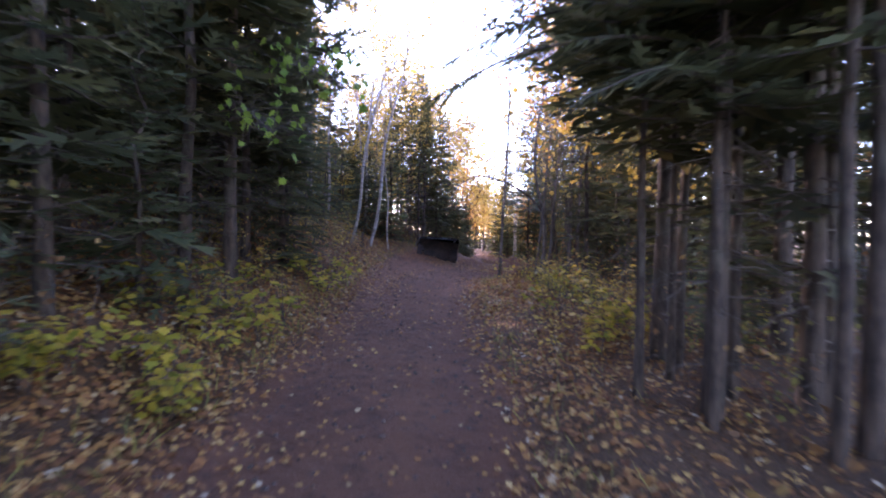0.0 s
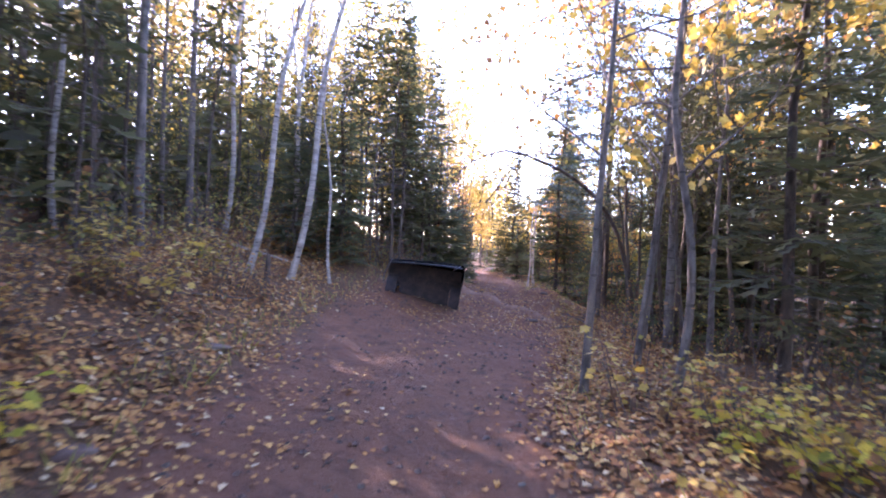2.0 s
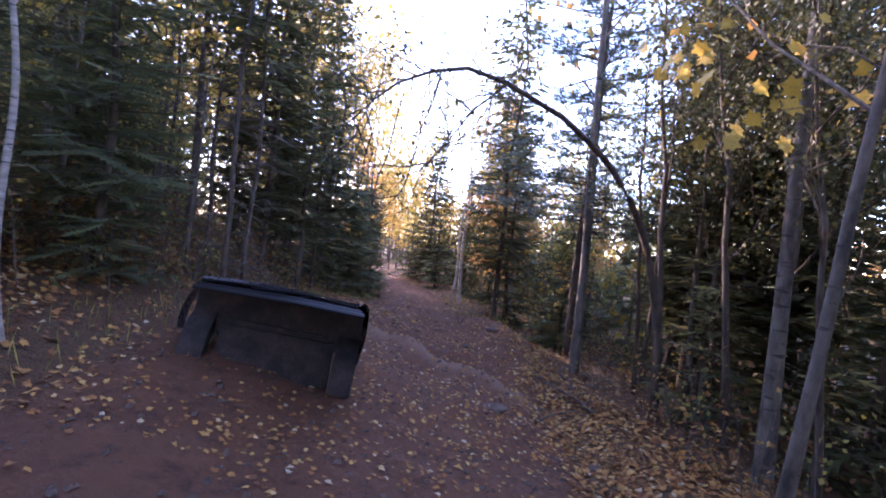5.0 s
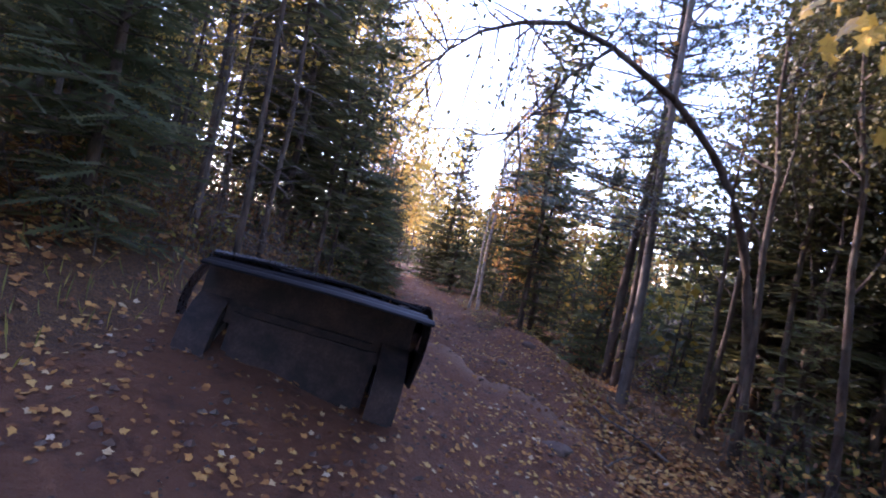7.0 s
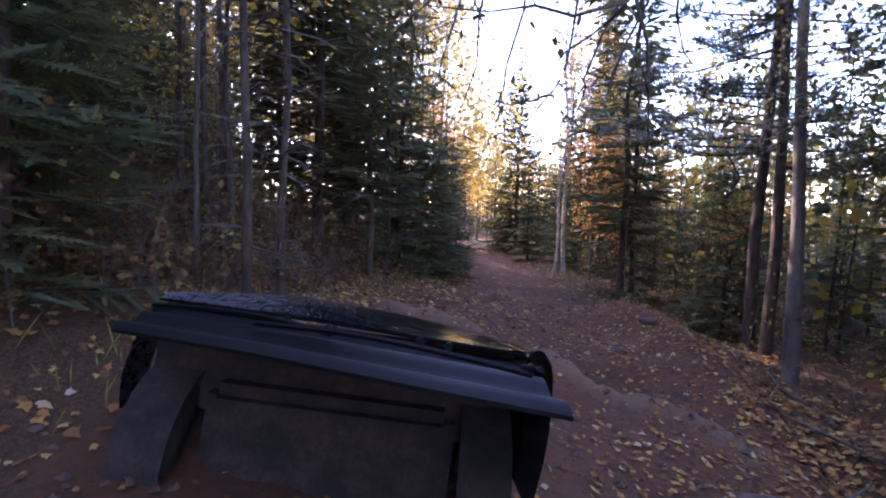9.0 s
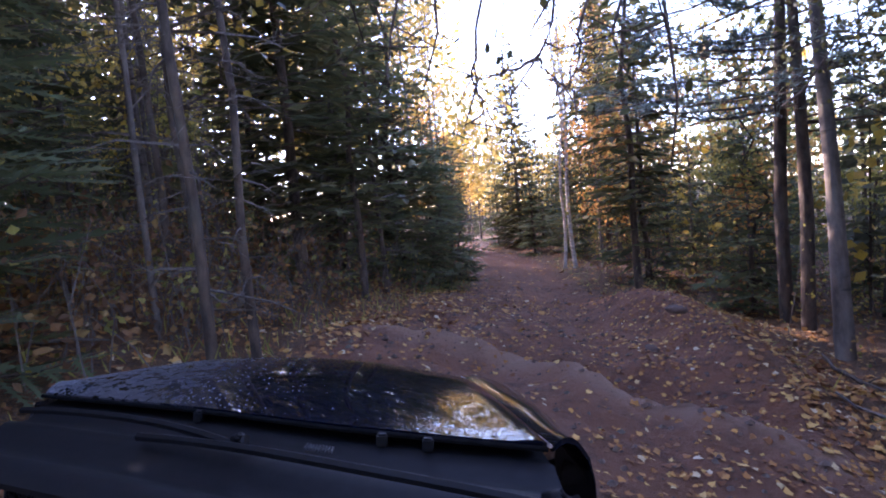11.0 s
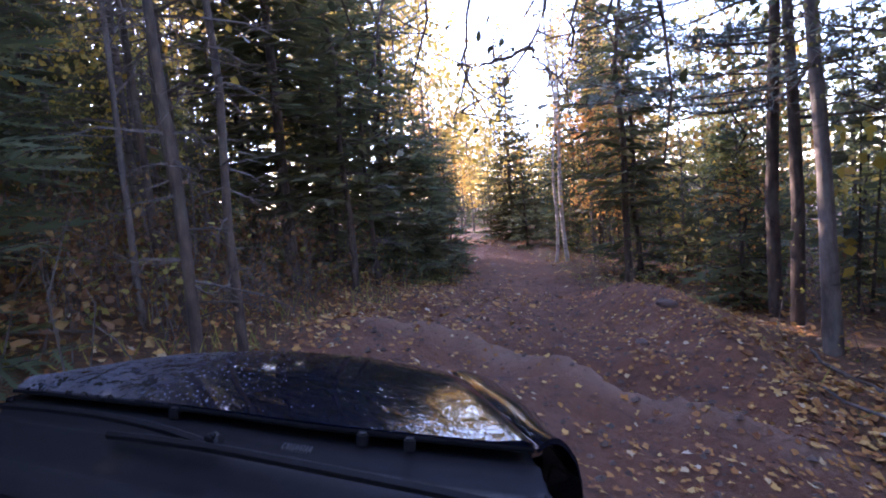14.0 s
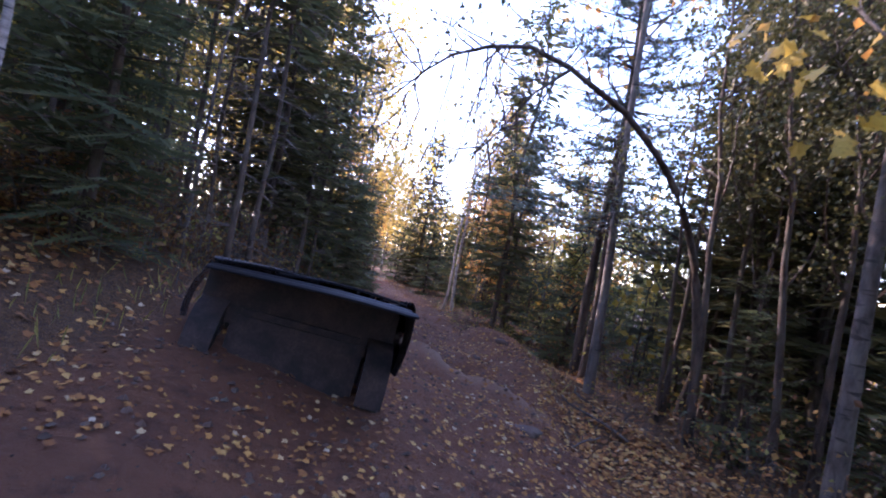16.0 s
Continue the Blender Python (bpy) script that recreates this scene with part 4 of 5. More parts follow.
# ---- the arching alder over the way ----
def arching_tree():
    r = random.Random(41)
    top = thing("alder_tree", "dark alder arching over the track with few small leaves", "tree")
    base = Vector((4.75, 21.4, float(ground(4.75, 21.4)) - 0.2))
    bole = (base, (4.62, 21.3, 0.9), (4.40, 21.2, 1.7), (4.06, 21.09, 2.5), (3.45, 20.9, 3.20), (2.65, 20.68, 3.66))
    t = Mesh()
    t.tube([along(bole, i / 20) for i in range(21)], [0.064 - 0.030 * i / 20 for i in range(21)], 9)
    part("trunk", t, (DARKBARK,), top, flat=False)
    tips, crown = [], Mesh()
    sweep = [Vector(p) for p in ((2.65, 20.68, 3.66), (1.90, 20.6, 3.92), (1.45, 20.6, 4.00), (1.05, 20.6, 3.89), (0.72, 20.6, 3.72), (0.47, 20.6, 3.48), (0.34, 20.6, 3.18))]
    under = [Vector(p) for p in ((1.93, 20.6, 3.91), (1.55, 20.5, 3.55), (1.26, 20.4, 3.12), (1.03, 20.2, 2.84))]
    for path, rr in ((sweep, 0.033), (under, 0.018)):
        w = Mesh()
        n = len(path)
        w.tube(path, [rr * (1 - 0.85 * i / (n - 1)) for i in range(n)], 6)
        for i in range(1, n):
            for _ in range(5):
                d = (path[i] - path[i - 1]).normalized()
                limb(r, w, tips, path[i].lerp(path[i - 1], r.random()), (d * 0.6 + jitter(r, 0.55) + Vector((0, 0, r.uniform(-0.3, 0.6)))).normalized(), r.uniform(0.5, 1.3), 0.012, 1, 0.3, 0.0)
        part("limb", w, (DARKBARK,), top, flat=False)
    for path in (((1.25, 21.1, 4.05), (1.02, 20.75, 3.2), (0.92, 20.6, 2.72), (0.84, 20.6, 2.55), (0.71, 20.6, 2.40), (0.54, 20.6, 2.31)), ((0.84, 20.6, 2.55), (0.89, 20.6, 2.47), (0.98, 20.6, 2.41)),
                 ((0.85, 20.6, 2.55), (0.72, 20.6, 2.50), (0.59, 20.6, 2.48)), ((0.84, 21.0, 3.8), (0.70, 20.7, 3.0), (0.60, 20.6, 2.57), (0.58, 20.6, 2.47), (0.62, 20.6, 2.37)),
                 ((0.5, 21.0, 3.5), (0.30, 20.6, 2.75), (0.24, 20.6, 2.51)), ((1.5, 21.0, 3.5), (1.04, 20.6, 2.72), (1.02, 20.6, 2.57), (0.96, 20.6, 2.42)), ((1.6, 20.9, 3.4), (1.16, 20.6, 2.68), (1.20, 20.6, 2.62), (1.40, 20.6, 2.64))):
        w = Mesh()
        n = len(path)
        w.tube([along(path, i / 12) + jitter(r, 0.006) for i in range(13)], [0.009 * (1 - 0.75 * i / 12) for i in range(13)], 5)
        for _ in range(6):
            f = r.uniform(0.3, 1)
            o = along(path, f)
            e = o + Vector((r.gauss(0, 0.10), r.gauss(0, 0.06), r.gauss(-0.04, 0.06)))
            w.tube((o, e), (0.004, 0.002), 4)
            if r.random() < 0.5:
                d = (jitter(r) + Vector((0, 0, -0.8))).normalized()
                crown.leaf(e, d, d.cross(jitter(r)).normalized(), 0.03, OVAL)
        part("twig", w, (DARKBARK,), top)
    for p, d in tips:
        if r.random() < 0.8:
            e = (jitter(r) + Vector((0, 0, -0.6))).normalized()
            crown.leaf(p + jitter(r, 0.03), e, e.cross(jitter(r)).normalized(), r.uniform(0.04, 0.065), OVAL)
    part("crown", crown, (ALDERLEAF,), top)


arching_tree()
# leaning alder stems in the thicket beside it
alder = set_on_ground(broadleaf(43, 6.5, 0.05, 0.30, 6, 0.058, ALDERLEAF, DARKBARK, "alder_tree", "crooked dark alder stem leaning over the thicket", (-0.10, -0.02), 0.3, 8), 4.6, 21.2)
another(alder, 4.9, 19.7, 200, 1.0)
another(alder, 5.7, 21.5, 260, 1.1)
another(alder, 6.6, 20.0, 90, 1.1)
another(alder, 5.3, 22.6, 60, 0.9)
another(alder, 5.0, 20.4, 320, 1.0)
another(alder, 6.2, 22.0, 130, 1.0)
for x, y, s in ((5.2, 21.4, 0.95), (5.5, 20.3, 1.05), (6.0, 20.9, 0.9), (4.7, 18.9, 0.8), (5.6, 18.8, 1.0), (6.4, 19.2, 1.1), (5.9, 23.0, 1.0), (5.0, 22.3, 0.8), (4.9, 20.9, 0.7)):
    another(alder, x, y, 131 * y, s, (4 * math.sin(9 * y), 7 * math.cos(7 * x)))
for x, y, s in ((7.6, 20.6, 1.2), (8.6, 22.4, 1.2)):
    another(alder, x, y, 77 * y, s)
for x, y, s in ((-4.2, 26.0, 0.7), (-5.4, 27.6, 0.8), (-4.0, 30.0, 0.7), (-6.4, 25.4, 0.8), (-7.2, 22.6, 0.85), (-5.8, 20.4, 0.8)):
    another(aspen, x, y, 91 * y, s)

# ---- fallen leaves and undergrowth ----
def litter(count, seed, x0, x1, y0, y1, keep, low, high, material, label, lift=0.010, stand=0.16, shape=STAR):
    r = random.Random(seed)
    xs, ys = np.array([r.uniform(x0, x1) for _ in range(count)]), np.array([r.uniform(y0, y1) for _ in range(count)])
    zs, k = ground(xs, ys), keep(xs, ys)
    e = 0.05
    sx, sy = (ground(xs + e, ys) - zs) / e, (ground(xs, ys + e) - zs) / e
    mesh = Mesh()
    for x, y, z, f, a, b in zip(xs, ys, zs, k, sx, sy):
        if r.random() > f:
            continue
        n = (Vector((-a, -b, 1)).normalized() + jitter(r, stand)).normalized()
        d = n.cross(jitter(r)).normalized()
        s = r.uniform(low, high)
        mesh.leaf(Vector((x, y, z + lift * r.uniform(0.6, 2.2))) - d * s * 0.5, d, n.cross(d), s, shape, r.uniform(-0.35, 0.35))
    return tagged(new("fallen_leaves", mesh.data("fallen_leaves", material)), label, "leaves", "", "stuff")


def on_track(x, y):
    u, w = x - centre(y), half(y)
    strip = 1.5 * np.exp(-((u + 0.75 - 0.45 * step(y, 14, 18)) / (0.55 - 0.2 * step(y, 14, 18))) ** 2) * step(y, 0, 2) * (1 - step(y, 21, 23))
    rim = step(np.abs(u), w - 0.75, w + 0.1)
    patchy = np.clip(0.5 + 0.9 * hash2(x, y, 1.3, 0.7), 0.05, 1)
    return (1 - 0.8 * heap_at(x, y)) * (1 - 0.9 * step(y, 14.6, 16.0) * step(x, -2.5, -1.6) * step(-x, 0.2, 0.7)) * np.clip(0.09 + 0.17 * step(y, 18, 20) + 0.8 * strip * patchy + 0.9 * rim * (0.35 + 0.65 * patchy), 0, 1)


litter(40000, 61, -5.5, 5.0, 0.5, 27, on_track, 0.034, 0.068, LITTER, "yellow and brown fallen maple leaves strewn over the ground")
litter(62000, 64, -5, 4.2, 2.0, 24.5, lambda x, y: np.clip((step(np.abs(x - centre(y)) - half(y), -0.45, 0.15) * (1 - 0.75 * step(np.abs(x - centre(y)) - half(y), 1.6, 3.6))) * (0.85 + 0.4 * hash2(x, y, 0.8, 2.7)) * (1 - 0.88 * step(y, 14.6, 16.0) * step(x, -2.5, -1.6) * step(-x, 0.2, 0.7)) * (1 - 0.92 * heap_at(x, y)) * (1 - 0.7 * (1 - step(y, 4.5, 7)) * step(x, 1.0, 1.8)), 0, 1),
       0.045, 0.088, LITTER, "thick carpet of orange-brown fallen leaves beside the track", 0.014, 0.25)
litter(15000, 65, -1.6, 4.6, 18.5, 27.5, lambda x, y: np.clip(0.45 + 0.5 * hash2(x, y, 1.1, 0.5), 0.12, 0.9), 0.028, 0.058, LITTER, "small yellow and tan leaves scattered over the rough ground", 0.008, 0.22)
litter(9000, 62, -9, 9, 24, 42, on_track, 0.08, 0.14, LITTER, "brown fallen leaves on the farther ground")
litter(16000, 63, -9, 9, -1, 36, lambda x, y: step(np.abs(x - centre(y)) - half(y), 0.2, 1.2) * np.clip(0.5 + 0.6 * hash2(x, y, 0.9, 1.3), 0.05, 1), 0.06, 0.12, BROWNLEAF,
       "withered brown ferns and low leaves on the forest floor", 0.12, 0.8, OVAL)


def grass(count, seed, material, label):
    r = random.Random(seed)
    mesh = Mesh()
    for _ in range(count):
        y = r.uniform(0, 33)
        side = r.choice((-1, 1))
        x = float(centre(y)) + side * (float(half(y)) + abs(r.gauss(0.25, 0.45)))
        p = Vector((x, y, float(ground(x, y)) - 0.01))
        d = (Vector((0, 0, 1)) + jitter(r, 0.45)).normalized()
        mesh.kite(p, d, d.orthogonal().normalized(), r.uniform(0.08, 0.28), 0.010, 0, 0.01)
    tagged(new("grass", mesh.data("grass", material)), label, "grass", "", "stuff")


grass(2200, 71, OLIVE, "thin dry grass along the edges of the track")


# ---- logs, sticks, stones, a stump ----
def stick(seed, length, radius, stubs, mat, name, label):
    r = random.Random(seed)
    w = Mesh()
    pts = [Vector((length * (i / 7 - 0.5), 0.06 * length * math.sin(i * 1.1 + seed) * 0.5, radius + r.gauss(0, 0.01))) for i in range(8)]
    w.tube(pts, [radius * (1 - 0.55 * i / 7) for i in range(8)], 7)
    for _ in range(stubs):
        i = r.randint(1, 6)
        d = Vector((r.uniform(0.1, 0.6), r.gauss(0, 0.7), abs(r.gauss(0.1, 0.5)))).normalized()
        w.tube((pts[i], pts[i] + d * r.uniform(0.05, 0.25) * length * 0.5), (radius * 0.35, radius * 0.12), 5)
    return tagged(new(name, w.data(name, mat, flat=False)), label, "wood", "fallen wood")


def stone(seed, size, label):
    r = random.Random(seed)
    b = bmesh.new()
    bmesh.ops.create_icosphere(b, subdivisions=3, radius=0.5)
    for v in b.verts:
        n = v.co.normalized()
        k = 1 + 0.14 * math.sin(3.1 * n.x + seed) * math.sin(2.7 * n.y + 2 * seed) + 0.07 * math.sin(7 * n.z + 5 * n.x + seed)
        v.co = Vector((n.x * size[0], n.y * size[1], max(-0.3, min(0.34, n.z * 0.5)) * size[2] * 2)) * 0.5 * k
    m = bpy.data.meshes.new("stone")
    b.to_mesh(m)
    b.free()
    m.materials.append(STONE)
    m.polygons.foreach_set("use_smooth", [True] * len(m.polygons))
    return tagged(new("stone", m), label, "stone", "loose stones")


def clods(count, seed, x0, x1, y0, y1, label):
    """Small lumps of earth and pebbles, too many to count."""
    r = random.Random(seed)
    mesh = Mesh()
    for _ in range(count):
        y = r.uniform(y0, y1)
        x = r.uniform(x0, x1)
        if abs(x - float(centre(y))) > float(half(y)) + 0.2:
            continue
        k = 0.008 + 0.028 * r.random() ** 3
        p = Vector((x, y, float(ground(x, y)) + 0.2 * k))
        ring = [p + Vector((k * r.uniform(0.7, 1.3) * math.cos(1.2566 * q), k * r.uniform(0.7, 1.3) * math.sin(1.2566 * q), k * r.uniform(-0.2, 0.25))) for q in range(5)]
        mesh.add(ring + [p + Vector((0.3 * k, 0, k * r.uniform(0.5, 0.9))), p - Vector((0, 0, 0.5 * k))], [(q, (q + 1) % 5, 5) for q in range(5)] + [((q + 1) % 5, q, 6) for q in range(5)])
    tagged(new("clods", mesh.data("clods", STONE)), label, "earth", "", "stuff")


STONE = bark("red_brown_stone", (0.055, 0.030, 0.020), (0.130, 0.076, 0.052), 9, (1, 1, 1))
for k, (x, y, turn, length, radius, stubs, mat, label) in enumerate((
        (3.5, 21.6, 100, 1.3, 0.020, 3, GREYBARK, "grey fallen branch lying beside the track"), (4.0, 22.7, 70, 1.8, 0.028, 2, DARKBARK, "dark fallen pole among the trees"),
        (3.7, 20.4, 140, 1.1, 0.02, 3, DEADWOOD, "thin dead stick on the ground"), (3.1, 21.0, 35, 0.8, 0.014, 2, DEADWOOD, "thin dead stick on the ground"),
        (-2.9, 16.2, 60, 1.5, 0.016, 5, DEADWOOD, "dead branch lying on the leafy bank"), (-3.2, 19.5, 20, 1.5, 0.03, 4, BIRCHBARK, "pale birch branch lying on the bank"),
        (2.6, 12.3, 80, 1.2, 0.02, 4, DEADWOOD, "thin dead branch among seedlings"), (2.9, 6.6, 50, 1.6, 0.03, 3, DARKBARK, "dark fallen branch on the forest floor"),
        (3.4, 9.0, 120, 1.9, 0.035, 4, DEADWOOD, "grey dead branch on the forest floor"), (-3.3, 11.4, 150, 1.5, 0.025, 4, DEADWOOD, "dead branch lying on the leafy bank"),
        (-2.2, 21.6, 40, 1.3, 0.02, 4, DEADWOOD, "dead twiggy branch under the spruces"), (2.3, 2.6, 30, 1.4, 0.025, 3, DARKBARK, "dark fallen branch on the forest floor"))):
    s = stick(90 + k, length, radius, stubs, mat, "fallen_branch", label)
    a, b2 = math.cos(math.radians(turn)) * length / 2, math.sin(math.radians(turn)) * length / 2
    rise = float(ground(x + a, y + b2)) - float(ground(x - a, y - b2))
    s.matrix_basis = pose(x, y, (float(ground(x + a, y + b2)) + float(ground(x - a, y - b2))) / 2 - 0.005, 0, -math.degrees(math.atan2(rise, length)), turn)
for k, (x, y, turn, size, label) in enumerate((
        (-2.3, 14.6, 20, (0.34, 0.26, 0.10), "dark half-buried rock at the edge of the track"), (-2.15, 12.3, 70, (0.26, 0.18, 0.14), "pale stone among fallen leaves"), (2.15, 20.6, 40, (0.38, 0.28, 0.10), "flat reddish stone sunk in the dirt"),
        (0.9, 24.1, 10, (0.16, 0.12, 0.08), "small reddish stone in the dirt"), (2.6, 23.6, 80, (0.22, 0.15, 0.12), "small reddish stone in the dirt"),
        (0.3, 24.2, 50, (0.14, 0.11, 0.08), "small reddish stone in the dirt"), (3.3, 24.4, 120, (0.26, 0.2, 0.14), "small reddish stone on the heap of earth"),
        (-0.9, 20.8, 65, (0.2, 0.16, 0.10), "small stone at the edge of the leaves"), (2.9, 19.6, 15, (0.2, 0.14, 0.09), "small stone at the edge of the leaves"))):
    s = stone(3 + k, size, label)
    s.matrix_basis = pose(x, y, float(ground(x, y)) - 0.10 * size[2], 0, 0, turn)
clods(5200, 95, -1.8, 4.6, 17.5, 29, "crumbled reddish clods and pebbles on the rough ground")
clods(2600, 96, -2.0, 1.6, 1.5, 17.5, "crumbled reddish clods and pebbles on the track")
stump = Mesh()
stump.tube([(0, 0, -0.2), (0, 0, 0.05), (0.01, 0, 0.25), (0.02, 0.01, 0.5), (0.02, 0.01, 0.56)], (0.08, 0.062, 0.048, 0.04, 0.008), 9)
stump = tagged(new("tree_stump", stump.data("tree_stump", DARKBARK, flat=False)), "thin dark broken tree stump on the leafy bank", "stump")
set_on_ground(stump, -2.74, 17.76)


# ---- the car's front ----
REST = pose(0, 0, EYE, TILT, LEAN, TURN) @ pose(METRES * 0.0139, METRES * 0.8502, METRES * 0.03865, 90 - 2.95, 7.75, -3.75) @ pose(0, 0, 0, -90, 0, 0)
m, nt, b = nodes_of("dusty_dark_paint")
xyz = nt.nodes.new("ShaderNodeTexCoord").outputs["Object"]
drops, dust = noise_tex(nt, 60, 3, 0.6, xyz, (1, 0.5, 1)), noise_tex(nt, 22, 6, 0.75, xyz)
sep = nt.nodes.new("ShaderNodeSeparateXYZ")
nt.links.new(xyz, sep.inputs[0])
mr = nt.nodes.new("ShaderNodeMapRange")
mr.inputs[1].default_value, mr.inputs[2].default_value = -0.58, -0.90
nt.links.new(sep.outputs["X"], mr.inputs[0])
grime = mix(nt, ramp(nt, dust, [(0.42, (0.1, 0.1, 0.1)), (0.58, (1, 1, 1))]), (0, 0, 0), mr.outputs[0])
nt.links.new(mix(nt, grime, (0.004, 0.005, 0.009), (0.045, 0.044, 0.048)), b.inputs["Base Color"])
rr = nt.nodes.new("ShaderNodeMapRange")
rr.inputs[3].default_value, rr.inputs[4].default_value = 0.03, 0.6
nt.links.new(grime, rr.inputs[0])
nt.links.new(rr.outputs[0], b.inputs["Roughness"])
b.inputs["IOR"].default_value = 1.36
bump(nt, b, ramp(nt, drops, [(0.60, (0, 0, 0)), (0.68, (1, 1, 1))]), 0.10, 0.002)
PAINT = m


def plain(name, colour, rough, metal=0.0):
    m, nt, b = nodes_of(name)
    n = noise_tex(nt, 30, 4, 0.6)
    nt.links.new(mix(nt, ramp(nt, n, [(0.4, (0, 0, 0)), (0.7, (0.6, 0.6, 0.6))]), colour, tuple(min(1, 1.8 * v + 0.002) for v in colour)), b.inputs["Base Color"])
    b.inputs["Roughness"].default_value, b.inputs["Metallic"].default_value = rough, metal
    bump(nt, b, n, 0.15, 0.003)
    return m


MATT = plain("matt_black", (0.004, 0.004, 0.004), 1.0)
MATT.node_tree.nodes["Principled BSDF"].inputs["Specular IOR Level"].default_value = 0.05
m, nt, b = nodes_of("dusty_underseal")
n, grit = noise_tex(nt, 5, 5, 0.65), noise_tex(nt, 60, 3, 0.6)
dust = mix(nt, ramp(nt, grit, [(0.35, (0, 0, 0)), (0.75, (1, 1, 1))]), (0.045, 0.028, 0.022), (0.085, 0.055, 0.045))
nt.links.new(mix(nt, ramp(nt, n, [(0.40, (0.1, 0.1, 0.1)), (0.66, (1, 1, 1))]), (0.014, 0.013, 0.013), dust), b.inputs["Base Color"])
b.inputs["Roughness"].default_value = 0.95
UNDERSEAL = m
DEW = plain("dew_and_dust", (0.05, 0.05, 0.055), 0.3)
TRIM, RUBBER, METAL = plain("black_trim", (0.003, 0.003, 0.0035), 0.6), plain("rubber", (0.02, 0.02, 0.02), 0.8), plain("grey_alloy", (0.35, 0.35, 0.36), 0.35, 1.0)
TRIM.node_tree.nodes["Principled BSDF"].inputs["Specular IOR Level"].default_value = 0.18


def sheet(rows, thick=0.012):
    """A pressed panel: rows of points, given a back side."""
    mesh = Mesh()
    n, k = len(rows), len(rows[0])
    front = [Vector(p) for row in rows for p in row]
    mesh.add(front, [(i * k + j, i * k + j + 1, (i + 1) * k + j + 1, (i + 1) * k + j) for i in range(n - 1) for j in range(k - 1)])
    back = [p - Vector((0, 0, thick)) for p in front]
    mesh.add(back, [(i * k + j, (i + 1) * k + j, (i + 1) * k + j + 1, i * k + j + 1) for i in range(n - 1) for j in range(k - 1)])
    ring = [j for j in range(k)] + [i * k + k - 1 for i in range(1, n)] + [(n - 1) * k + j for j in range(k - 2, -1, -1)] + [i * k for i in range(n - 2, 0, -1)]
    mesh.add([front[i] for i in ring] + [back[i] for i in ring], [(i, len(ring) + i, len(ring) + (i + 1) % len(ring), (i + 1) % len(ring)) for i in range(len(ring))])
    return mesh


def box(lo, hi, edge=0.01):
    b = bmesh.new()
    bmesh.ops.create_cube(b, size=1, matrix=Matrix.Translation((Vector(lo) + Vector(hi)) / 2) @ Matrix.Diagonal((hi[0] - lo[0], hi[1] - lo[1], hi[2] - lo[2], 1)))
    bmesh.ops.bevel(b, geom=b.edges[:], offset=edge, segments=2, affect="EDGES")
    mesh = Mesh()
    b.verts.index_update()
    mesh.add([v.co.copy() for v in b.verts], [tuple(v.index for v in f.verts) for f in b.faces])
    b.free()
    return mesh


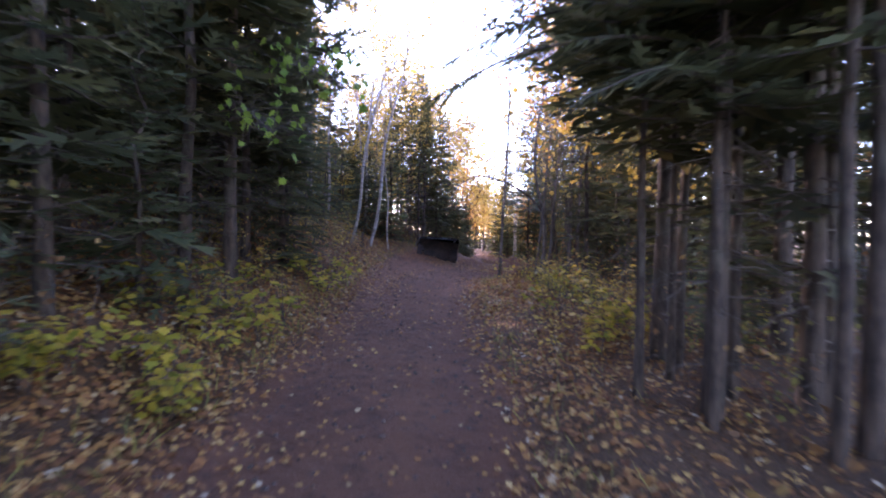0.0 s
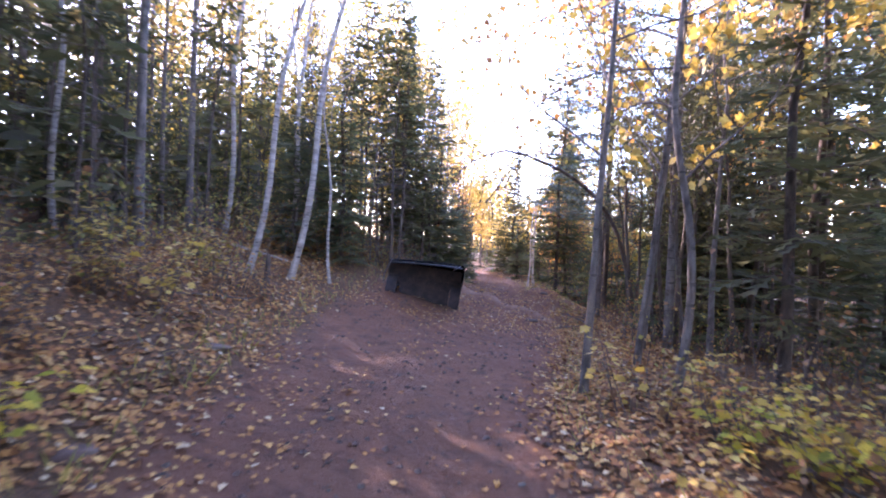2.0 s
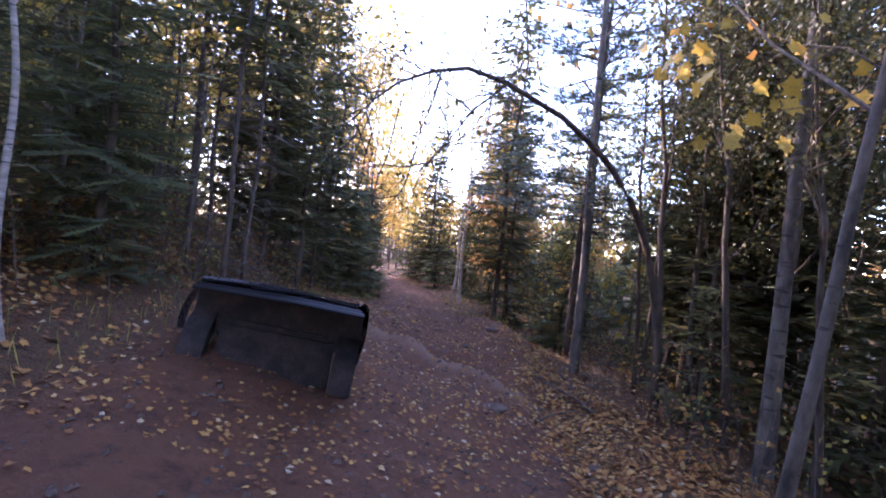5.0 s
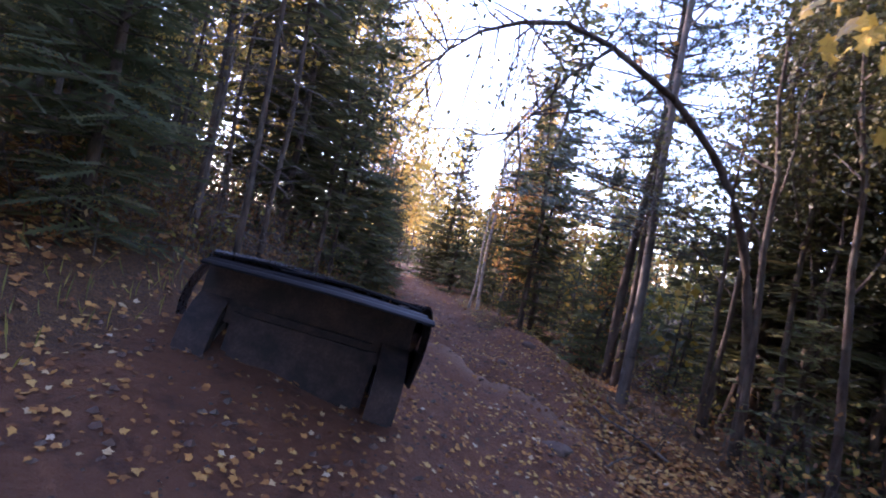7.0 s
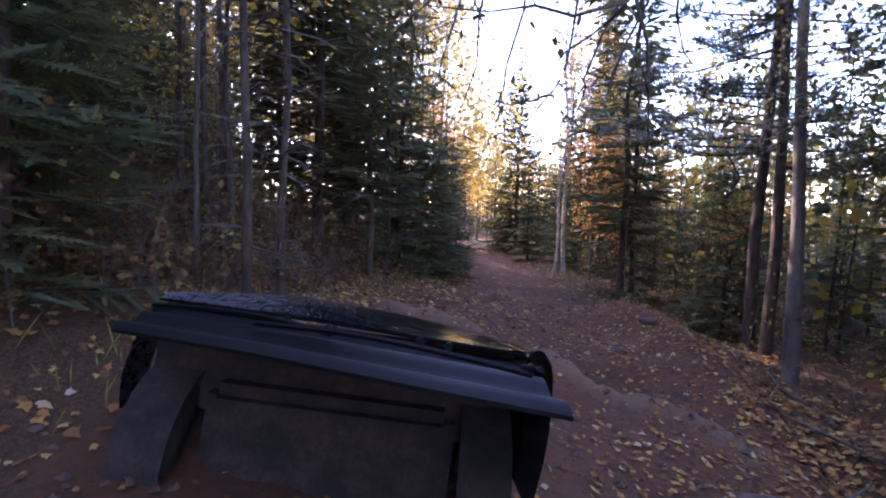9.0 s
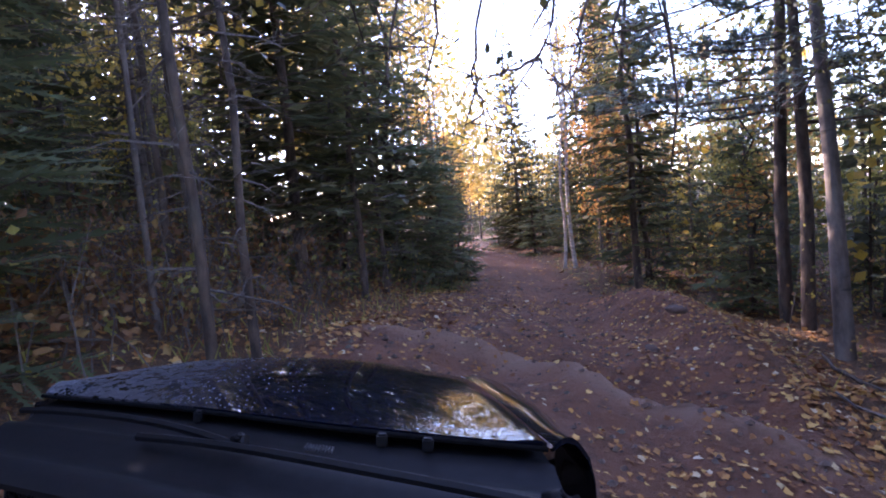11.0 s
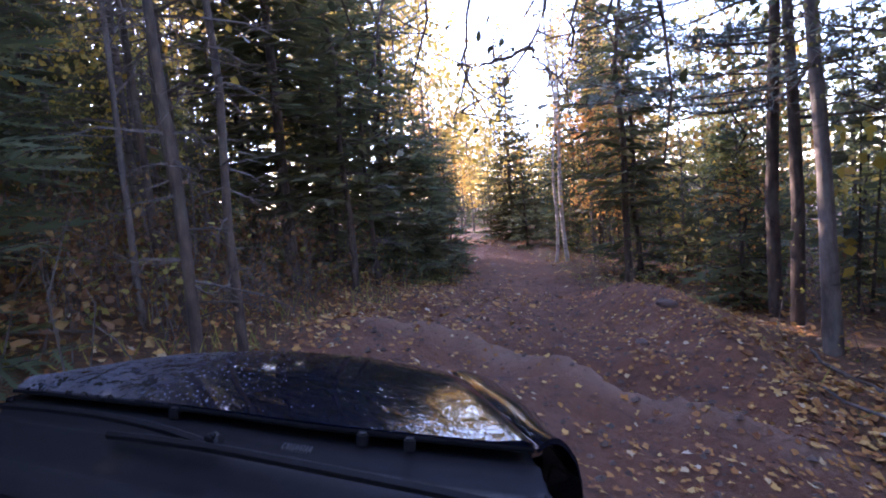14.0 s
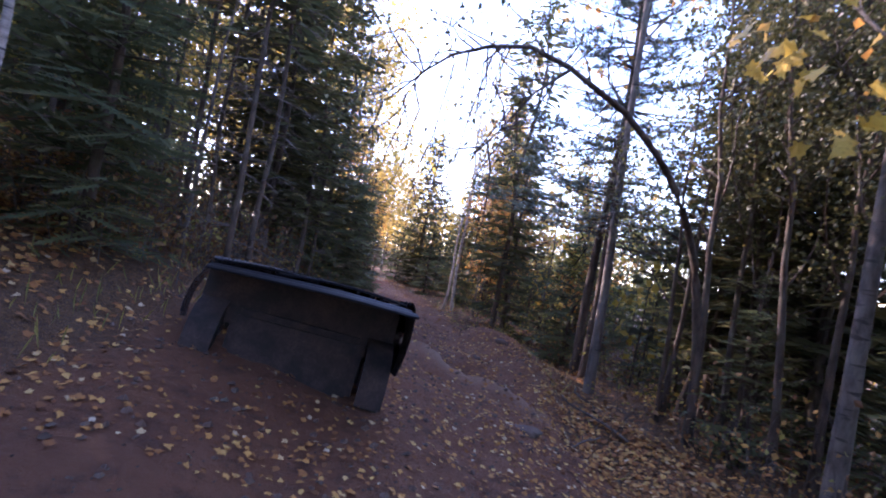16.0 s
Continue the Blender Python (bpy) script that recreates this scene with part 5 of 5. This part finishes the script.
def car_front():
    car = thing("car", "dark blue-black car front, glossy bonnet dusty and beaded with dew", "car")
    rear = ((-1.24, 1.44, -0.492), (-0.67, 1.19, -0.450), (-0.235, 0.99, -0.425), (0.205, 0.87, -0.419))
    nose = ((-1.264, 1.62, -0.528), (-1.20, 1.80, -0.510), (-0.95, 1.90, -0.484), (-0.62, 1.95, -0.477), (-0.30, 1.93, -0.485), (0.0595, 1.78, -0.503))
    crease = ((0.205, 0.87, -0.419), (0.178, 1.08, -0.444), (0.146, 1.28, -0.461), (0.110, 1.55, -0.484), (0.0595, 1.78, -0.503))

    def skin(s, f):
        """The bonnet's face: s from the far side to the crease, f from the windscreen to the nose."""
        p = along(rear, s).lerp(along(nose, s), f)
        p += (along(crease, f) - along(rear, 1).lerp(along(nose, 1), f)) * s ** 5
        p.z += 0.030 * math.sin(math.pi * f) * (1 - 0.6 * s ** 3) + 0.008 * math.exp(-((s - 0.97) / 0.03) ** 2) * (1 - f * f)
        return p

    rows = [[skin(j / 40, i / 20) for j in range(41)] for i in range(21)]
    for drop, ahead in ((0.006, 0.016), (0.020, 0.030), (0.045, 0.040), (0.10, 0.05)):
        rows.append([skin(j / 40, 1) + Vector((0, ahead, -drop)) for j in range(41)])
    bonnet = part("bonnet", sheet(rows), (PAINT,), car, "glossy dark bonnet with dusty dew-beaded side", False)
    gap = Mesh()
    gap.tube([along(crease, i / 20) + Vector((0.007, 0, -0.004)) for i in range(21)], [0.0042] * 21, 6)
    part("seal", gap, (METAL,), bonnet, "pale worn edge of the bonnet")
    # beads of dew and specks of dirt on the dusty side
    r = random.Random(52)
    bead = Mesh()
    for _ in range(1900):
        s, f = r.random() ** 1.7 * 0.66, r.uniform(0.02, 0.97)
        if r.random() > 1.2 - 1.5 * s:
            continue
        p, k = skin(s, f), r.uniform(0.0014, 0.0038)
        a = r.uniform(0, 6.28)
        ring = [p + Vector((k * math.cos(a + q * 1.2566), 1.3 * k * math.sin(a + q * 1.2566), -0.0005)) for q in range(5)]
        low = [p.lerp(v, 0.62) + Vector((0, 0, 0.42 * k)) for v in ring]
        bead.add(ring + low + [p + Vector((0, 0, 0.55 * k))], [(q, (q + 1) % 5, 5 + (q + 1) % 5, 5 + q) for q in range(5)] + [(5 + q, 5 + (q + 1) % 5, 10) for q in range(5)])
    tagged(part("dew", bead, (DEW,), bonnet, "small grey beads of dew and dirt", False), kind="stuff")
    outer = ((0.290, 0.86, -0.442), (0.298, 0.98, -0.472), (0.300, 1.13, -0.486), (0.298, 1.28, -0.495), (0.297, 1.48, -0.522), (0.295, 1.65, -0.550), (0.271, 1.85, -0.568), (0.205, 1.98, -0.578))
    rows = []
    for i in range(25):
        f = i / 24
        c, o = along(crease, f) + Vector((0.012, 0, -0.004)), along(outer, f)
        row = []
        for j in range(11):
            s = j / 10
            p = c.lerp(o, s)
            p.z += 0.030 * math.sin(math.pi * s) * (1 - 0.3 * f)
            row.append(p)
        for q in range(1, 7):
            row.append(o + Vector((0.022 * math.sin(q * 0.55), 0, -0.085 * q + 0.04)))
        rows.append(row)
    last = rows[-1]
    for drop, ahead in ((0.02, 0.02), (0.06, 0.035), (0.14, 0.04)):
        rows.append([p + Vector((0, ahead, -drop)) for p in last])
    part("front_wing", sheet(rows), (PAINT,), car, flat=False)
    rows = []
    for i in range(9):
        f = i / 8
        c = Vector((-1.255, 1.42 + 0.22 * f, -0.505 - 0.025 * f))
        rows.append([c + Vector((-0.10 * math.sin(0.4 * q), 0, -0.09 * q - 0.01)) for q in range(6)])
    part("front_wing", sheet(rows), (PAINT,), car, flat=False)
    # cowl, with its lip, slots and wiper
    rows = []
    for i in range(19):
        f = i / 18
        rows.append([along(rear, j / 24) + Vector((0.05 * f, 0.05 - 0.47 * f, -0.035 - 0.02 * f + 0.014 * math.sin(16 * f) * (f > 0.12))) for j in range(25)])
    cowl = part("cowl_panel", sheet(rows), (TRIM,), car, "black plastic cowl below the windscreen", False)
    for k in range(9):
        p = along(rear, 0.60 + 0.006 * k) + Vector((0.02, -0.10, -0.022))
        part("slot", box((p.x, p.y - 0.014, p.z - 0.004), (p.x + 0.004, p.y + 0.014, p.z + 0.003), 0.001), (RUBBER,), cowl)
    for f in (0.36, 0.735, 0.80):
        p = along(rear, f) + Vector((0, -0.02, -0.01))
        part("rubber_stop", box((p.x - 0.012, p.y - 0.012, p.z - 0.02), (p.x + 0.012, p.y + 0.012, p.z + 0.008), 0.004), (TRIM,), cowl)
    lip = Mesh()
    lip.tube([along(rear, j / 24) + Vector((0, -0.012, -0.006)) for j in range(25)], [0.006] * 25, 6)
    part("seal", lip, (MATT,), cowl)
    for off, start, end in ((0.0, 0.02, 0.50), (-0.075, 0.30, 0.95)):
        wiper = Mesh()
        wiper.tube([along(rear, start + (end - start) * j / 10) + Vector((0.02, -0.13 + off - 0.05 * j / 10, -0.012 + 0.02 * math.sin(math.pi * j / 10))) for j in range(11)], [0.010] * 11, 6)
        w = part("wiper", wiper, (TRIM,), car)
        c = along(rear, end) + Vector((0.02, -0.18 + off, 0.0))
        cap = Mesh()
        cap.tube([c + Vector((0.05 * math.sin(k * 0.5) - 0.03, -0.02 * k + 0.02, 0.012 * math.sin(k * 0.9))) for k in range(4)], (0.006, 0.012, 0.011, 0.004), 8)
        part("wiper_cap", cap, (TRIM,), w, flat=False)
    # wheels, axle and struts
    for x in (-1.22, 0.10):
        wheel = Mesh()
        ring = [(0.33, -0.09), (0.345, -0.06), (0.345, 0.06), (0.33, 0.09), (0.21, 0.09), (0.21, -0.09)]
        n = 28
        pts = [(x + w + 0.09, 1.56 + rr * math.cos(2 * math.pi * i / n), -1.165 + rr * math.sin(2 * math.pi * i / n)) for i in range(n) for rr, w in ring]
        wheel.add(pts, [(i * 6 + j, i * 6 + (j + 1) % 6, ((i + 1) % n) * 6 + (j + 1) % 6, ((i + 1) % n) * 6 + j) for i in range(n) for j in range(6)])
        holder = part("front_wheel", wheel, (RUBBER,), car, "muddy black tyre", False)
        disc = Mesh()
        disc.add([(x + 0.02 + 0.14 * (q > 0), 1.56 + rr * math.cos(2 * math.pi * i / n), -1.165 + rr * math.sin(2 * math.pi * i / n)) for q, rr in ((0, 0.21), (0, 0.06), (1, 0.06), (1, 0.21)) for i in range(n)],
                 [(a * n + i, a * n + (i + 1) % n, ((a + 1) % 4) * n + (i + 1) % n, ((a + 1) % 4) * n + i) for a in range(4) for i in range(n)])
        part("rim", disc, (METAL,), holder, flat=False)
    part("bulkhead", box((-1.25, 1.46, -0.95), (0.28, 1.50, -0.53), 0.015), (UNDERSEAL,), car, "dusty black bulkhead behind the engine bay")
    part("engine_bay", box((-0.98, 1.34, -1.36), (0.06, 1.85, -0.80), 0.05), (UNDERSEAL,), car, "dusty black underside of the engine bay")
    for x in (-1.24, 0.08):
        rows = [[Vector((x + 0.21 * j / 4, 1.56 + 0.40 * math.cos(a), -1.165 + 0.40 * math.sin(a))) for j in range(5)] for a in [math.pi * k / 14 for k in range(-1, 16)]]
        part("arch_liner", sheet(rows), (UNDERSEAL,), car, flat=False)
    car.matrix_basis = REST
    return car


car_front()
# ---- end ----
